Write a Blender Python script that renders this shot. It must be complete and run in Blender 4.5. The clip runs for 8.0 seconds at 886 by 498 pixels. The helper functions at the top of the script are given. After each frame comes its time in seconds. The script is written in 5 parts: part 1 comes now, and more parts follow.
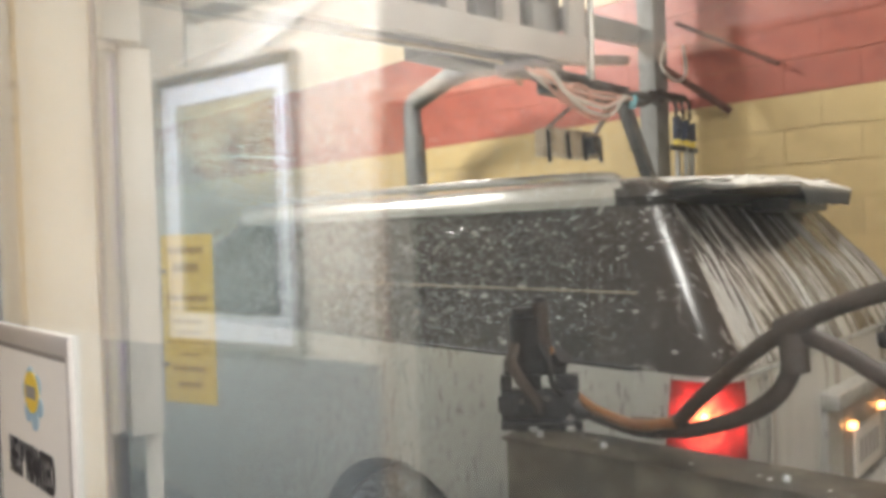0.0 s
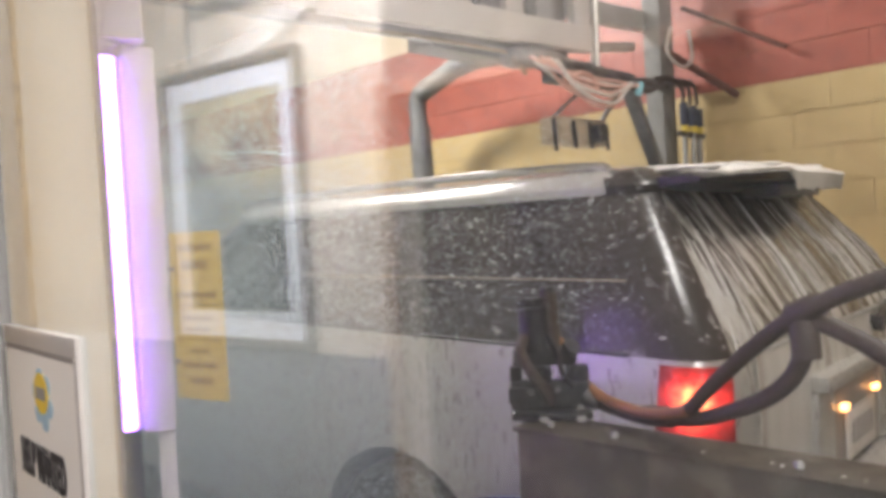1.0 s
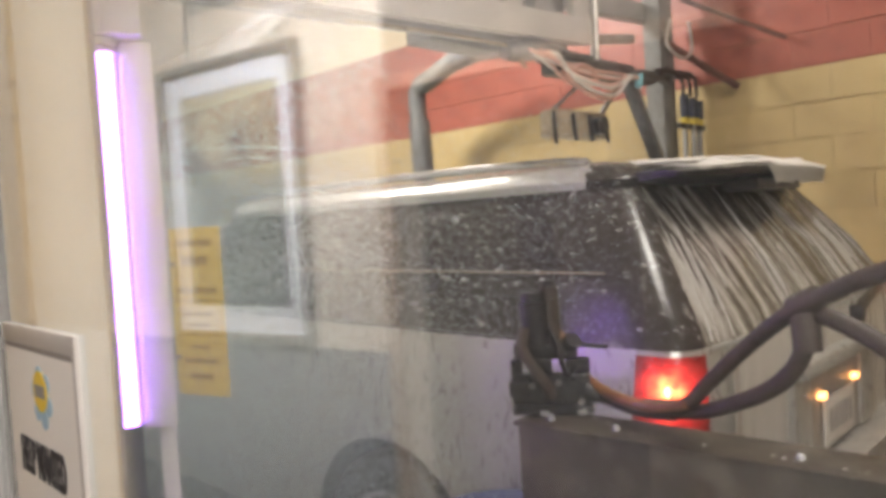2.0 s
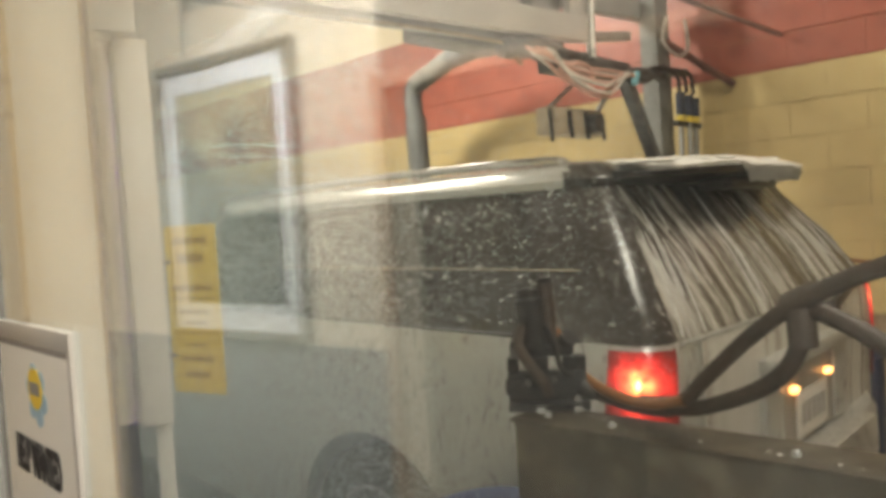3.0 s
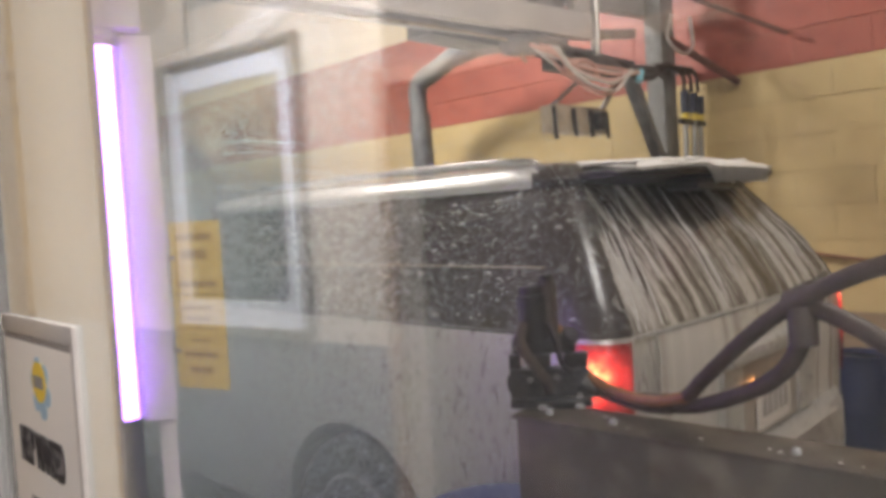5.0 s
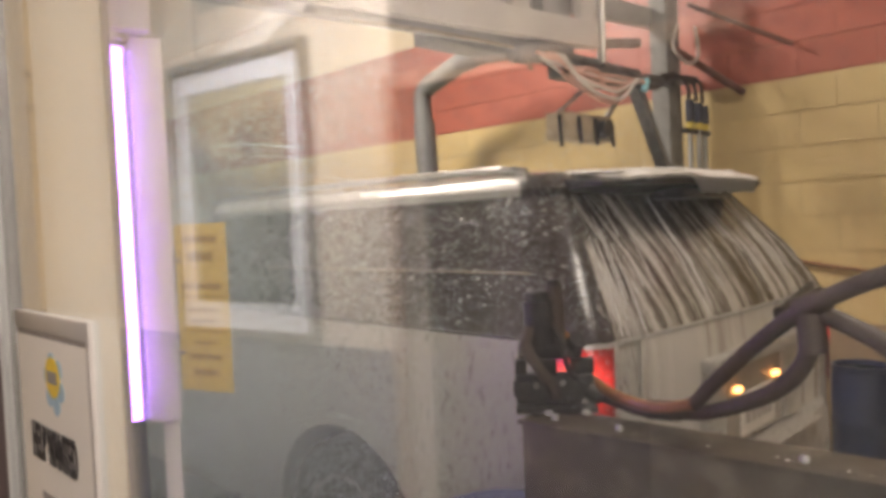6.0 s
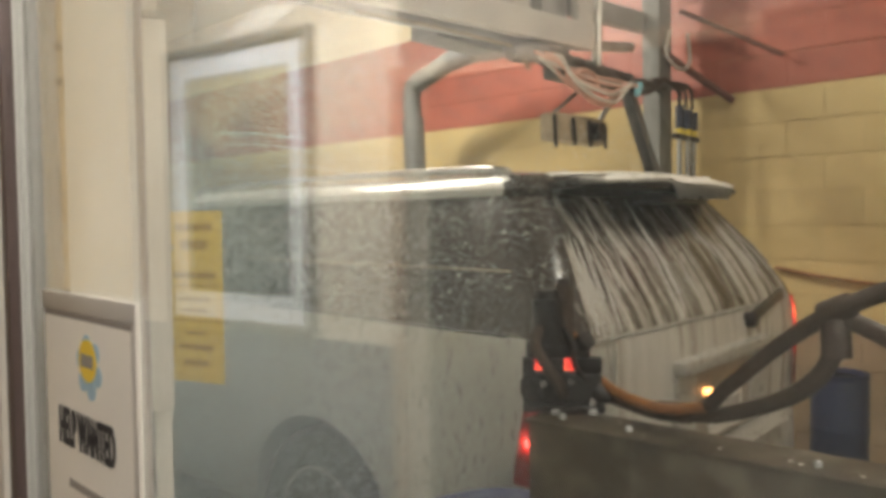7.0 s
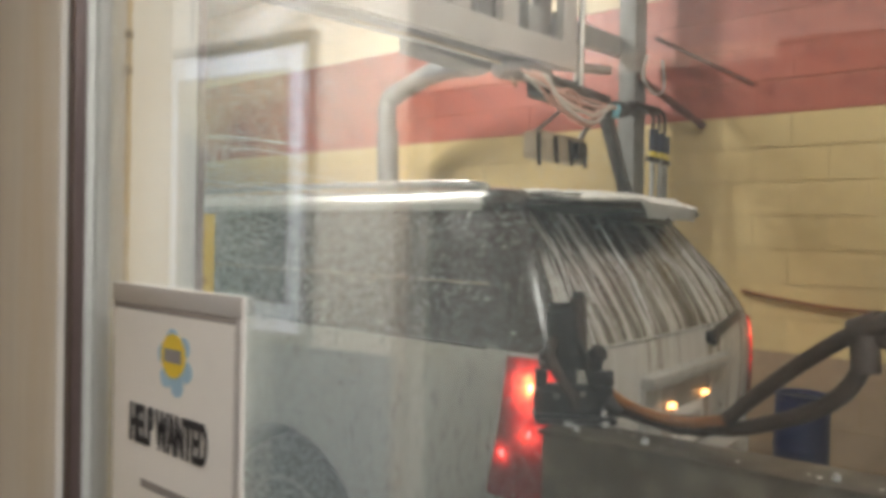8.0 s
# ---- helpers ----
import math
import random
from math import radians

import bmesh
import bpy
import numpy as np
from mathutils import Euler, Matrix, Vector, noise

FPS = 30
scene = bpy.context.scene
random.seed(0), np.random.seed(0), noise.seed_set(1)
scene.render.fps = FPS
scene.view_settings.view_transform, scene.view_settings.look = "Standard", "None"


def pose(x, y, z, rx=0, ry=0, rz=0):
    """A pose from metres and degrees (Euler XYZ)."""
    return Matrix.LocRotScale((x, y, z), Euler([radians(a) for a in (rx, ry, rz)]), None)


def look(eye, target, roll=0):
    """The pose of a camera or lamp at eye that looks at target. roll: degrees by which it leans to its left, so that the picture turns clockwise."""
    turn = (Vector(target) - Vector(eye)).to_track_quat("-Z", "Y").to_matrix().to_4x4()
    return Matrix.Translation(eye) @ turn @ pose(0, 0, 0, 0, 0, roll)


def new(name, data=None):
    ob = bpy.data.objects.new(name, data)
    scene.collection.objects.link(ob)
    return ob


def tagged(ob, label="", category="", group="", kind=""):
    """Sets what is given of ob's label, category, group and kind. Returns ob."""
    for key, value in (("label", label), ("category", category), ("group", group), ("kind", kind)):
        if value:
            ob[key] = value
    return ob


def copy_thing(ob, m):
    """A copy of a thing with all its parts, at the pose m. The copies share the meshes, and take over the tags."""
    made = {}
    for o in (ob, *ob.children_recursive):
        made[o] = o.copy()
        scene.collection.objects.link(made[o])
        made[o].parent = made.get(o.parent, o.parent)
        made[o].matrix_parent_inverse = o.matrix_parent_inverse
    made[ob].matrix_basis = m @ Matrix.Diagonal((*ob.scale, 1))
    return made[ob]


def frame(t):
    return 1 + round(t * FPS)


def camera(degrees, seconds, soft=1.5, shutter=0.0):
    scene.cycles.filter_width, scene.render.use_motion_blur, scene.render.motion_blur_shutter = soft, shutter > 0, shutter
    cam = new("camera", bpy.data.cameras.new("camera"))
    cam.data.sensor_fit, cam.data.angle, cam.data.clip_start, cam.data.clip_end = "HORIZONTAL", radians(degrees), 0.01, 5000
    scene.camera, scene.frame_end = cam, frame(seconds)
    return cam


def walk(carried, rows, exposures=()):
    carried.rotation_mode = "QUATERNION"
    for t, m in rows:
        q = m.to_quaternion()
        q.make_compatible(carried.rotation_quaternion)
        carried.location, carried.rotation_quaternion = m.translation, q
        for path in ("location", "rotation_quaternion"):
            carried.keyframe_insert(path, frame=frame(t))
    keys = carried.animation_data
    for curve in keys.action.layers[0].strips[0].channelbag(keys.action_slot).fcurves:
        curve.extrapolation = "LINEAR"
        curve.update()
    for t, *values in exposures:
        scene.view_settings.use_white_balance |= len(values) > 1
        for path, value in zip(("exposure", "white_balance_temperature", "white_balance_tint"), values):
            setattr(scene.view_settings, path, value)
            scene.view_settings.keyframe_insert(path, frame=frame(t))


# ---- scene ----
cam = camera(62.6, 8.0, soft=4.0, shutter=0.9)
PATH = [
    (0, (0.075, 0.49, 1.71), (1.509, 1.883, 1.67), -1.8),
    (0.5, (0.079, 0.488, 1.713), (1.503, 1.891, 1.655), -2.6),
    (1, (0.08, 0.49, 1.712), (1.496, 1.9, 1.649), -3.0),
    (1.5, (0.082, 0.491, 1.714), (1.492, 1.907, 1.639), -3.3),
    (3, (0.084, 0.492, 1.712), (1.505, 1.897, 1.625), -3.4),
    (3.5, (0.085, 0.489, 1.712), (1.503, 1.896, 1.623), -3.4),
    (4, (0.085, 0.488, 1.71), (1.5, 1.898, 1.617), -3.3),
    (4.5, (0.085, 0.486, 1.711), (1.498, 1.898, 1.613), -3.3),
    (6, (0.073, 0.494, 1.705), (1.484, 1.91, 1.632), -2.5),
    (6.5, (0.061, 0.515, 1.7), (1.48, 1.923, 1.633), -1.8),
    (7, (0.032, 0.558, 1.699), (1.49, 1.924, 1.62), -0.6),
    (7.5, (-0.009, 0.602, 1.691), (1.495, 1.919, 1.64), 0.9),
    (8, (-0.056, 0.658, 1.685), (1.489, 1.928, 1.65), 1.3),
]
walk(cam, [(t, look(eye, target, roll)) for t, eye, target, roll in PATH],
     exposures=[(0.0, 0.42, 6000, 15), (0.4, 0.38, 6050, 16), (0.6, 0.34, 6000, 19), (1.0, 0.32, 6000, 19), (1.7, 0.25, 6150, 20), (3.0, 0.10, 6700, 10), (4.1, 0.08, 6150, 10),
                (4.4, 0.06, 5900, 15), (6.0, 0.03, 6700, 22), (6.6, -0.02, 6900, 15), (7.2, -0.02, 6400, 12), (8.0, 0.02, 6050, 13)])

# ------------------------------------------------------------ world and light
FLOOR = 0.08
world = bpy.data.worlds.new("world")
scene.world = world
world.use_nodes = True
world.node_tree.nodes["Background"].inputs["Color"].default_value = (0.9, 0.86, 0.8, 1)
world.node_tree.nodes["Background"].inputs["Strength"].default_value = 0.02


def area_lamp(name, eye, target, width, length, power, colour):
    data = bpy.data.lights.new(name, "AREA")
    data.shape, data.size, data.size_y = "RECTANGLE", width, length
    data.energy, data.color = power, colour
    ob = new(name, data)
    ob.matrix_world = look(eye, target)
    return ob


# unseen lamps, assumed: warm strips on the wash tunnel's ceiling, the viewing corridor's panel
area_lamp("tunnel_lamp_rear", (2.2, 0.6, 3.92), (2.6, 0.8, 0), 0.3, 1.6, 66, (1.0, 0.93, 0.80))
area_lamp("tunnel_lamp_front", (2.4, 4.4, 3.92), (2.6, 4.2, 0), 0.3, 1.6, 188, (1.0, 0.94, 0.83))
# aimed at the back wall to strengthen its reflection in the window
area_lamp("corridor_lamp", (0.04, 1.93, 2.62), (-0.60, 2.10, 1.55), 0.12, 0.66, 44, (1.0, 0.98, 0.96))
# second corridor lamp, added behind the viewpoint to fill jamb, notice and room
area_lamp("corridor_fill_rear", (-0.32, -0.52, 2.66), (-0.30, -0.35, 0), 0.16, 0.9, 47, (1.0, 0.95, 0.88))


# ------------------------------------------------------------ materials
def material(name, colour, rough=0.6, metal=0.0, vary=0.15, scale=6.0, bump=0.1, fine=60.0, stretch=(1, 1, 1), dirt=None,
             dirt_amount=0.5, random_amount=0.0, spec=0.5, emit=None, emit_power=0.0):
    """Two-scale noise over a base colour, with optional stains and a little difference from piece to piece."""
    m = bpy.data.materials.new(name)
    m.use_nodes = True
    nt = m.node_tree
    n, l = nt.nodes, nt.links
    bsdf = n["Principled BSDF"]
    tex = n.new("ShaderNodeTexCoord")
    mp = n.new("ShaderNodeMapping")
    mp.inputs["Scale"].default_value = stretch
    l.new(tex.outputs["Object"], mp.inputs["Vector"])
    big = n.new("ShaderNodeTexNoise")
    big.inputs["Scale"].default_value, big.inputs["Detail"].default_value = scale, 5
    small = n.new("ShaderNodeTexNoise")
    small.inputs["Scale"].default_value, small.inputs["Detail"].default_value = fine, 4
    for t in (big, small):
        l.new(mp.outputs["Vector"], t.inputs["Vector"])
    mix = n.new("ShaderNodeMath")
    mix.operation = "MULTIPLY_ADD"
    l.new(small.outputs["Fac"], mix.inputs[0])
    mix.inputs[1].default_value = 0.4
    l.new(big.outputs["Fac"], mix.inputs[2])
    ramp = n.new("ShaderNodeMapRange")
    ramp.inputs["From Min"].default_value, ramp.inputs["From Max"].default_value = 0.4, 1.0
    ramp.inputs["To Min"].default_value, ramp.inputs["To Max"].default_value = 1 - vary, 1 + vary
    l.new(mix.outputs[0], ramp.inputs["Value"])
    hsv = n.new("ShaderNodeHueSaturation")
    hsv.inputs["Color"].default_value = (*colour, 1)
    last = ramp.outputs["Result"]
    if random_amount:
        info = n.new("ShaderNodeObjectInfo")
        r2 = n.new("ShaderNodeMapRange")
        r2.inputs["To Min"].default_value, r2.inputs["To Max"].default_value = 1 - random_amount, 1 + random_amount
        l.new(info.outputs["Random"], r2.inputs["Value"])
        mul = n.new("ShaderNodeMath")
        mul.operation = "MULTIPLY"
        l.new(last, mul.inputs[0])
        l.new(r2.outputs["Result"], mul.inputs[1])
        last = mul.outputs[0]
    l.new(last, hsv.inputs["Value"])
    out = hsv.outputs["Color"]
    if dirt:
        d = n.new("ShaderNodeTexNoise")
        d.inputs["Scale"].default_value, d.inputs["Detail"].default_value = scale * 1.7, 8
        l.new(mp.outputs["Vector"], d.inputs["Vector"])
        dr = n.new("ShaderNodeMapRange")
        dr.inputs["From Min"].default_value, dr.inputs["From Max"].default_value = 0.5, 0.72
        dr.inputs["To Max"].default_value = dirt_amount
        l.new(d.outputs["Fac"], dr.inputs["Value"])
        dm = n.new("ShaderNodeMix")
        dm.data_type = "RGBA"
        l.new(dr.outputs["Result"], dm.inputs[0])
        l.new(out, dm.inputs[6])
        dm.inputs[7].default_value = (*dirt, 1)
        out = dm.outputs[2]
    l.new(out, bsdf.inputs["Base Color"])
    rr = n.new("ShaderNodeMapRange")
    rr.inputs["To Min"].default_value, rr.inputs["To Max"].default_value = max(0.02, rough - 0.12), min(1, rough + 0.12)
    l.new(small.outputs["Fac"], rr.inputs["Value"])
    l.new(rr.outputs["Result"], bsdf.inputs["Roughness"])
    bsdf.inputs["Metallic"].default_value = metal
    bsdf.inputs["Specular IOR Level"].default_value = spec
    if bump:
        b = n.new("ShaderNodeBump")
        b.inputs["Strength"].default_value, b.inputs["Distance"].default_value = bump, 0.004
        l.new(mix.outputs[0], b.inputs["Height"])
        l.new(b.outputs["Normal"], bsdf.inputs["Normal"])
    if emit:
        bsdf.inputs["Emission Color"].default_value = (*emit, 1)
        bsdf.inputs["Emission Strength"].default_value = emit_power
    return m


def glass_material(name, tint=(1, 1, 1), ior=1.5, rough=0.0):
    m = bpy.data.materials.new(name)
    m.use_nodes = True
    b = m.node_tree.nodes["Principled BSDF"]
    b.inputs["Base Color"].default_value = (*tint, 1)
    b.inputs["Transmission Weight"].default_value = 1.0
    b.inputs["Roughness"].default_value, b.inputs["IOR"].default_value = rough, ior
    return m


def hazed_glass(name, tint, ior):
    """Window glass with a thin uneven film, added for the haze in the air behind it, and a few dried runs."""
    m = glass_material(name, tint, ior)
    n, l = m.node_tree.nodes, m.node_tree.links
    tex = n.new("ShaderNodeTexCoord")
    fog = n.new("ShaderNodeTexNoise")
    fog.inputs["Scale"].default_value, fog.inputs["Detail"].default_value = 3.2, 3
    l.new(tex.outputs["Object"], fog.inputs["Vector"])
    mp = n.new("ShaderNodeMapping")
    mp.inputs["Scale"].default_value = (1, 1, 0.08)
    l.new(tex.outputs["Object"], mp.inputs["Vector"])
    run = n.new("ShaderNodeTexNoise")
    run.inputs["Scale"].default_value, run.inputs["Detail"].default_value = 26, 4
    l.new(mp.outputs["Vector"], run.inputs["Vector"])
    mixed = n.new("ShaderNodeMath")
    mixed.operation = "MULTIPLY_ADD"
    l.new(run.outputs["Fac"], mixed.inputs[0])
    mixed.inputs[1].default_value = 0.35
    l.new(fog.outputs["Fac"], mixed.inputs[2])
    amount = n.new("ShaderNodeMapRange")
    amount.inputs["From Min"].default_value, amount.inputs["From Max"].default_value = 0.45, 0.90
    amount.inputs["To Min"].default_value, amount.inputs["To Max"].default_value = FILM
    l.new(mixed.outputs[0], amount.inputs["Value"])
    parts = n.new("ShaderNodeSeparateXYZ")
    l.new(tex.outputs["Object"], parts.inputs[0])
    edge = n.new("ShaderNodeMapRange")
    edge.interpolation_type = "SMOOTHSTEP"
    edge.inputs["From Min"].default_value, edge.inputs["From Max"].default_value = 0.66, 1.00
    edge.inputs["To Max"].default_value = FILM_EDGE
    l.new(parts.outputs["Y"], edge.inputs["Value"])
    cover = n.new("ShaderNodeMath")
    l.new(amount.outputs["Result"], cover.inputs[0])
    l.new(edge.outputs["Result"], cover.inputs[1])
    # pale film on the pane stands in for airborne haze
    film = n.new("ShaderNodeBsdfDiffuse")
    film.inputs["Color"].default_value = (0.74, 0.81, 0.80, 1)
    both = n.new("ShaderNodeMixShader")
    l.new(cover.outputs[0], both.inputs[0])
    l.new(n["Principled BSDF"].outputs[0], both.inputs[1])
    l.new(film.outputs[0], both.inputs[2])
    l.new(both.outputs[0], n["Material Output"].inputs["Surface"])
    return m


FILM = (0.003, 0.028)           # least and greatest cover of the film on the window
FILM_EDGE = 0.027               # what the haze film adds towards the jamb


def foam_material(name, base, foam, low, high, scale, stretch, base_rough=0.08, drop_scale=0.0, slant=0.0):
    """Wet dark glass or paint under running suds: stretched streaks and, if asked, scattered drops."""
    m = bpy.data.materials.new(name)
    m.use_nodes = True
    n, l = m.node_tree.nodes, m.node_tree.links
    bsdf = n["Principled BSDF"]
    tex = n.new("ShaderNodeTexCoord")
    turn = n.new("ShaderNodeMapping")
    turn.inputs["Rotation"].default_value = (0, slant, 0)
    l.new(tex.outputs["Object"], turn.inputs["Vector"])
    mp = n.new("ShaderNodeMapping")
    mp.inputs["Scale"].default_value = stretch
    l.new(turn.outputs["Vector"], mp.inputs["Vector"])
    a = n.new("ShaderNodeTexNoise")
    a.inputs["Scale"].default_value, a.inputs["Detail"].default_value, a.inputs["Distortion"].default_value = scale, 6, 0.35
    l.new(mp.outputs["Vector"], a.inputs["Vector"])
    r = n.new("ShaderNodeMapRange")
    r.inputs["From Min"].default_value, r.inputs["From Max"].default_value = low, high
    l.new(a.outputs["Fac"], r.inputs["Value"])
    fac = r.outputs["Result"]
    if drop_scale:
        mp2 = n.new("ShaderNodeMapping")
        mp2.inputs["Scale"].default_value = (1, 0.45, 1)
        l.new(tex.outputs["Object"], mp2.inputs["Vector"])
        v = n.new("ShaderNodeTexVoronoi")
        v.inputs["Scale"].default_value = drop_scale
        l.new(mp2.outputs["Vector"], v.inputs["Vector"])
        vr = n.new("ShaderNodeMapRange")
        vr.inputs["From Min"].default_value, vr.inputs["From Max"].default_value = 0.30, 0.16
        l.new(v.outputs["Distance"], vr.inputs["Value"])
        pick = n.new("ShaderNodeTexNoise")
        pick.inputs["Scale"].default_value, pick.inputs["Detail"].default_value = drop_scale * 0.35, 3
        l.new(mp2.outputs["Vector"], pick.inputs["Vector"])
        pr = n.new("ShaderNodeMapRange")
        pr.inputs["From Min"].default_value, pr.inputs["From Max"].default_value = 0.46, 0.6
        l.new(pick.outputs["Fac"], pr.inputs["Value"])
        mu = n.new("ShaderNodeMath")
        mu.operation = "MULTIPLY"
        l.new(vr.outputs["Result"], mu.inputs[0])
        l.new(pr.outputs["Result"], mu.inputs[1])
        mx = n.new("ShaderNodeMath")
        mx.operation = "MAXIMUM"
        l.new(fac, mx.inputs[0])
        l.new(mu.outputs[0], mx.inputs[1])
        fac = mx.outputs[0]
    mix = n.new("ShaderNodeMix")
    mix.data_type = "RGBA"
    l.new(fac, mix.inputs[0])
    mix.inputs[6].default_value, mix.inputs[7].default_value = (*base, 1), (*foam, 1)
    l.new(mix.outputs[2], bsdf.inputs["Base Color"])
    rr = n.new("ShaderNodeMapRange")
    rr.inputs["To Min"].default_value, rr.inputs["To Max"].default_value = base_rough, 0.5
    l.new(fac, rr.inputs["Value"])
    l.new(rr.outputs["Result"], bsdf.inputs["Roughness"])
    b = n.new("ShaderNodeBump")
    b.inputs["Strength"].default_value, b.inputs["Distance"].default_value = 0.5, 0.003
    l.new(fac, b.inputs["Height"])
    l.new(b.outputs["Normal"], bsdf.inputs["Normal"])
    return m


def streaked_glass(name, base, foam):
    """Dark glass under running suds: separate runs below the upper edge that join into an almost whole sheet lower down."""
    m = bpy.data.materials.new(name)
    m.use_nodes = True
    n, l = m.node_tree.nodes, m.node_tree.links
    bsdf = n["Principled BSDF"]
    tex = n.new("ShaderNodeTexCoord")

    def layer(stretch, scale, detail, distortion):
        mp = n.new("ShaderNodeMapping")
        mp.inputs["Scale"].default_value = stretch
        mp.inputs["Rotation"].default_value = (0, 0.05, 0)
        l.new(tex.outputs["Object"], mp.inputs["Vector"])
        t = n.new("ShaderNodeTexNoise")
        t.inputs["Scale"].default_value, t.inputs["Detail"].default_value, t.inputs["Distortion"].default_value = scale, detail, distortion
        l.new(mp.outputs["Vector"], t.inputs["Vector"])
        return t.outputs["Fac"]

    def calc(op, a, b):
        k = n.new("ShaderNodeMath")
        k.operation = op
        for i, v in enumerate((a, b)):
            if isinstance(v, float):
                k.inputs[i].default_value = v
            else:
                l.new(v, k.inputs[i])
        return k.outputs[0]

    broad = layer((1, 0.12, 0.16), 9, 3, 0.5)
    runs = layer((1.2, 0.05, 0.07), 17, 4, 0.25)
    fine = layer((1.6, 0.06, 0.10), 40, 5, 0.2)
    flecks = layer((1, 0.6, 0.6), 55, 4, 0.0)
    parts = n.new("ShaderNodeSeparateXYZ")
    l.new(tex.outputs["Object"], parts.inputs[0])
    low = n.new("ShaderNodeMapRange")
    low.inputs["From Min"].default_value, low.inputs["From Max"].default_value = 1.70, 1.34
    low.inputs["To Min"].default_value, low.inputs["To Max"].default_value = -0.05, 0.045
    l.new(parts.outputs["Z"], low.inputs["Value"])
    total = calc("ADD", calc("MULTIPLY", broad, 0.42), calc("MULTIPLY", runs, 0.42))
    total = calc("ADD", total, calc("MULTIPLY", fine, 0.22))
    total = calc("ADD", total, calc("MULTIPLY", flecks, 0.10))
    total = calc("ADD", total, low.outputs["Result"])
    r = n.new("ShaderNodeMapRange")
    r.interpolation_type = "SMOOTHSTEP"
    r.inputs["From Min"].default_value, r.inputs["From Max"].default_value = 0.52, 0.73
    r.inputs["To Max"].default_value = 0.75
    l.new(total, r.inputs["Value"])
    mix = n.new("ShaderNodeMix")
    mix.data_type = "RGBA"
    l.new(r.outputs["Result"], mix.inputs[0])
    mix.inputs[6].default_value, mix.inputs[7].default_value = (*base, 1), (*foam, 1)
    l.new(mix.outputs[2], bsdf.inputs["Base Color"])
    rr = n.new("ShaderNodeMapRange")
    rr.inputs["To Min"].default_value, rr.inputs["To Max"].default_value = 0.12, 0.55
    l.new(r.outputs["Result"], rr.inputs["Value"])
    l.new(rr.outputs["Result"], bsdf.inputs["Roughness"])
    b = n.new("ShaderNodeBump")
    b.inputs["Strength"].default_value, b.inputs["Distance"].default_value = 0.5, 0.004
    l.new(total, b.inputs["Height"])
    l.new(b.outputs["Normal"], bsdf.inputs["Normal"])
    return m


def lens_material(name, colour, bulbs):
    """A red lamp lens that glows round the lit bulbs behind it: bulbs are (place, reach, power)."""
    m = material(name, colour, rough=0.15, vary=0.25, scale=30, bump=0.2)
    n, l = m.node_tree.nodes, m.node_tree.links
    bsdf = n["Principled BSDF"]
    tex = n.new("ShaderNodeTexCoord")
    fold = n.new("ShaderNodeVectorMath")
    fold.operation = "ABSOLUTE"
    l.new(tex.outputs["Object"], fold.inputs[0])
    ribs = n.new("ShaderNodeTexNoise")
    ribs.inputs["Scale"].default_value, ribs.inputs["Detail"].default_value = 34, 3
    l.new(fold.outputs[0], ribs.inputs["Vector"])
    last = None
    for place, reach, power in bulbs:
        d = n.new("ShaderNodeVectorMath")
        d.operation = "DISTANCE"
        l.new(fold.outputs[0], d.inputs[0])
        d.inputs[1].default_value = place
        r = n.new("ShaderNodeMapRange")
        r.inputs["From Min"].default_value, r.inputs["From Max"].default_value = reach, 0.0
        l.new(d.outputs["Value"], r.inputs["Value"])
        p = n.new("ShaderNodeMath")
        p.operation = "POWER"
        l.new(r.outputs["Result"], p.inputs[0])
        p.inputs[1].default_value = 2.6
        k = n.new("ShaderNodeMath")
        k.operation = "MULTIPLY_ADD"
        l.new(p.outputs[0], k.inputs[0])
        k.inputs[1].default_value = power
        if last is None:
            k.inputs[2].default_value = 0.02
        else:
            l.new(last, k.inputs[2])
        last = k.outputs[0]
    rib = n.new("ShaderNodeMapRange")
    rib.inputs["From Min"].default_value, rib.inputs["From Max"].default_value = 0.3, 0.7
    rib.inputs["To Min"].default_value, rib.inputs["To Max"].default_value = 0.55, 1.35
    l.new(ribs.outputs["Fac"], rib.inputs["Value"])
    mul = n.new("ShaderNodeMath")
    mul.operation = "MULTIPLY"
    l.new(last, mul.inputs[0])
    l.new(rib.outputs["Result"], mul.inputs[1])
    l.new(mul.outputs[0], bsdf.inputs["Emission Strength"])
    hot = n.new("ShaderNodeMapRange")
    hot.inputs["From Min"].default_value, hot.inputs["From Max"].default_value = 1.2, 5.0
    l.new(mul.outputs[0], hot.inputs["Value"])
    tint = n.new("ShaderNodeMix")
    tint.data_type = "RGBA"
    l.new(hot.outputs["Result"], tint.inputs[0])
    tint.inputs[6].default_value, tint.inputs[7].default_value = (1.0, 0.045, 0.035, 1), (1.0, 0.22, 0.07, 1)
    l.new(tint.outputs[2], bsdf.inputs["Emission Color"])
    return m


def glow(name, colour, power, base=(0.5, 0.5, 0.5)):
    return material(name, base, rough=0.2, vary=0.05, bump=0, emit=colour, emit_power=power)


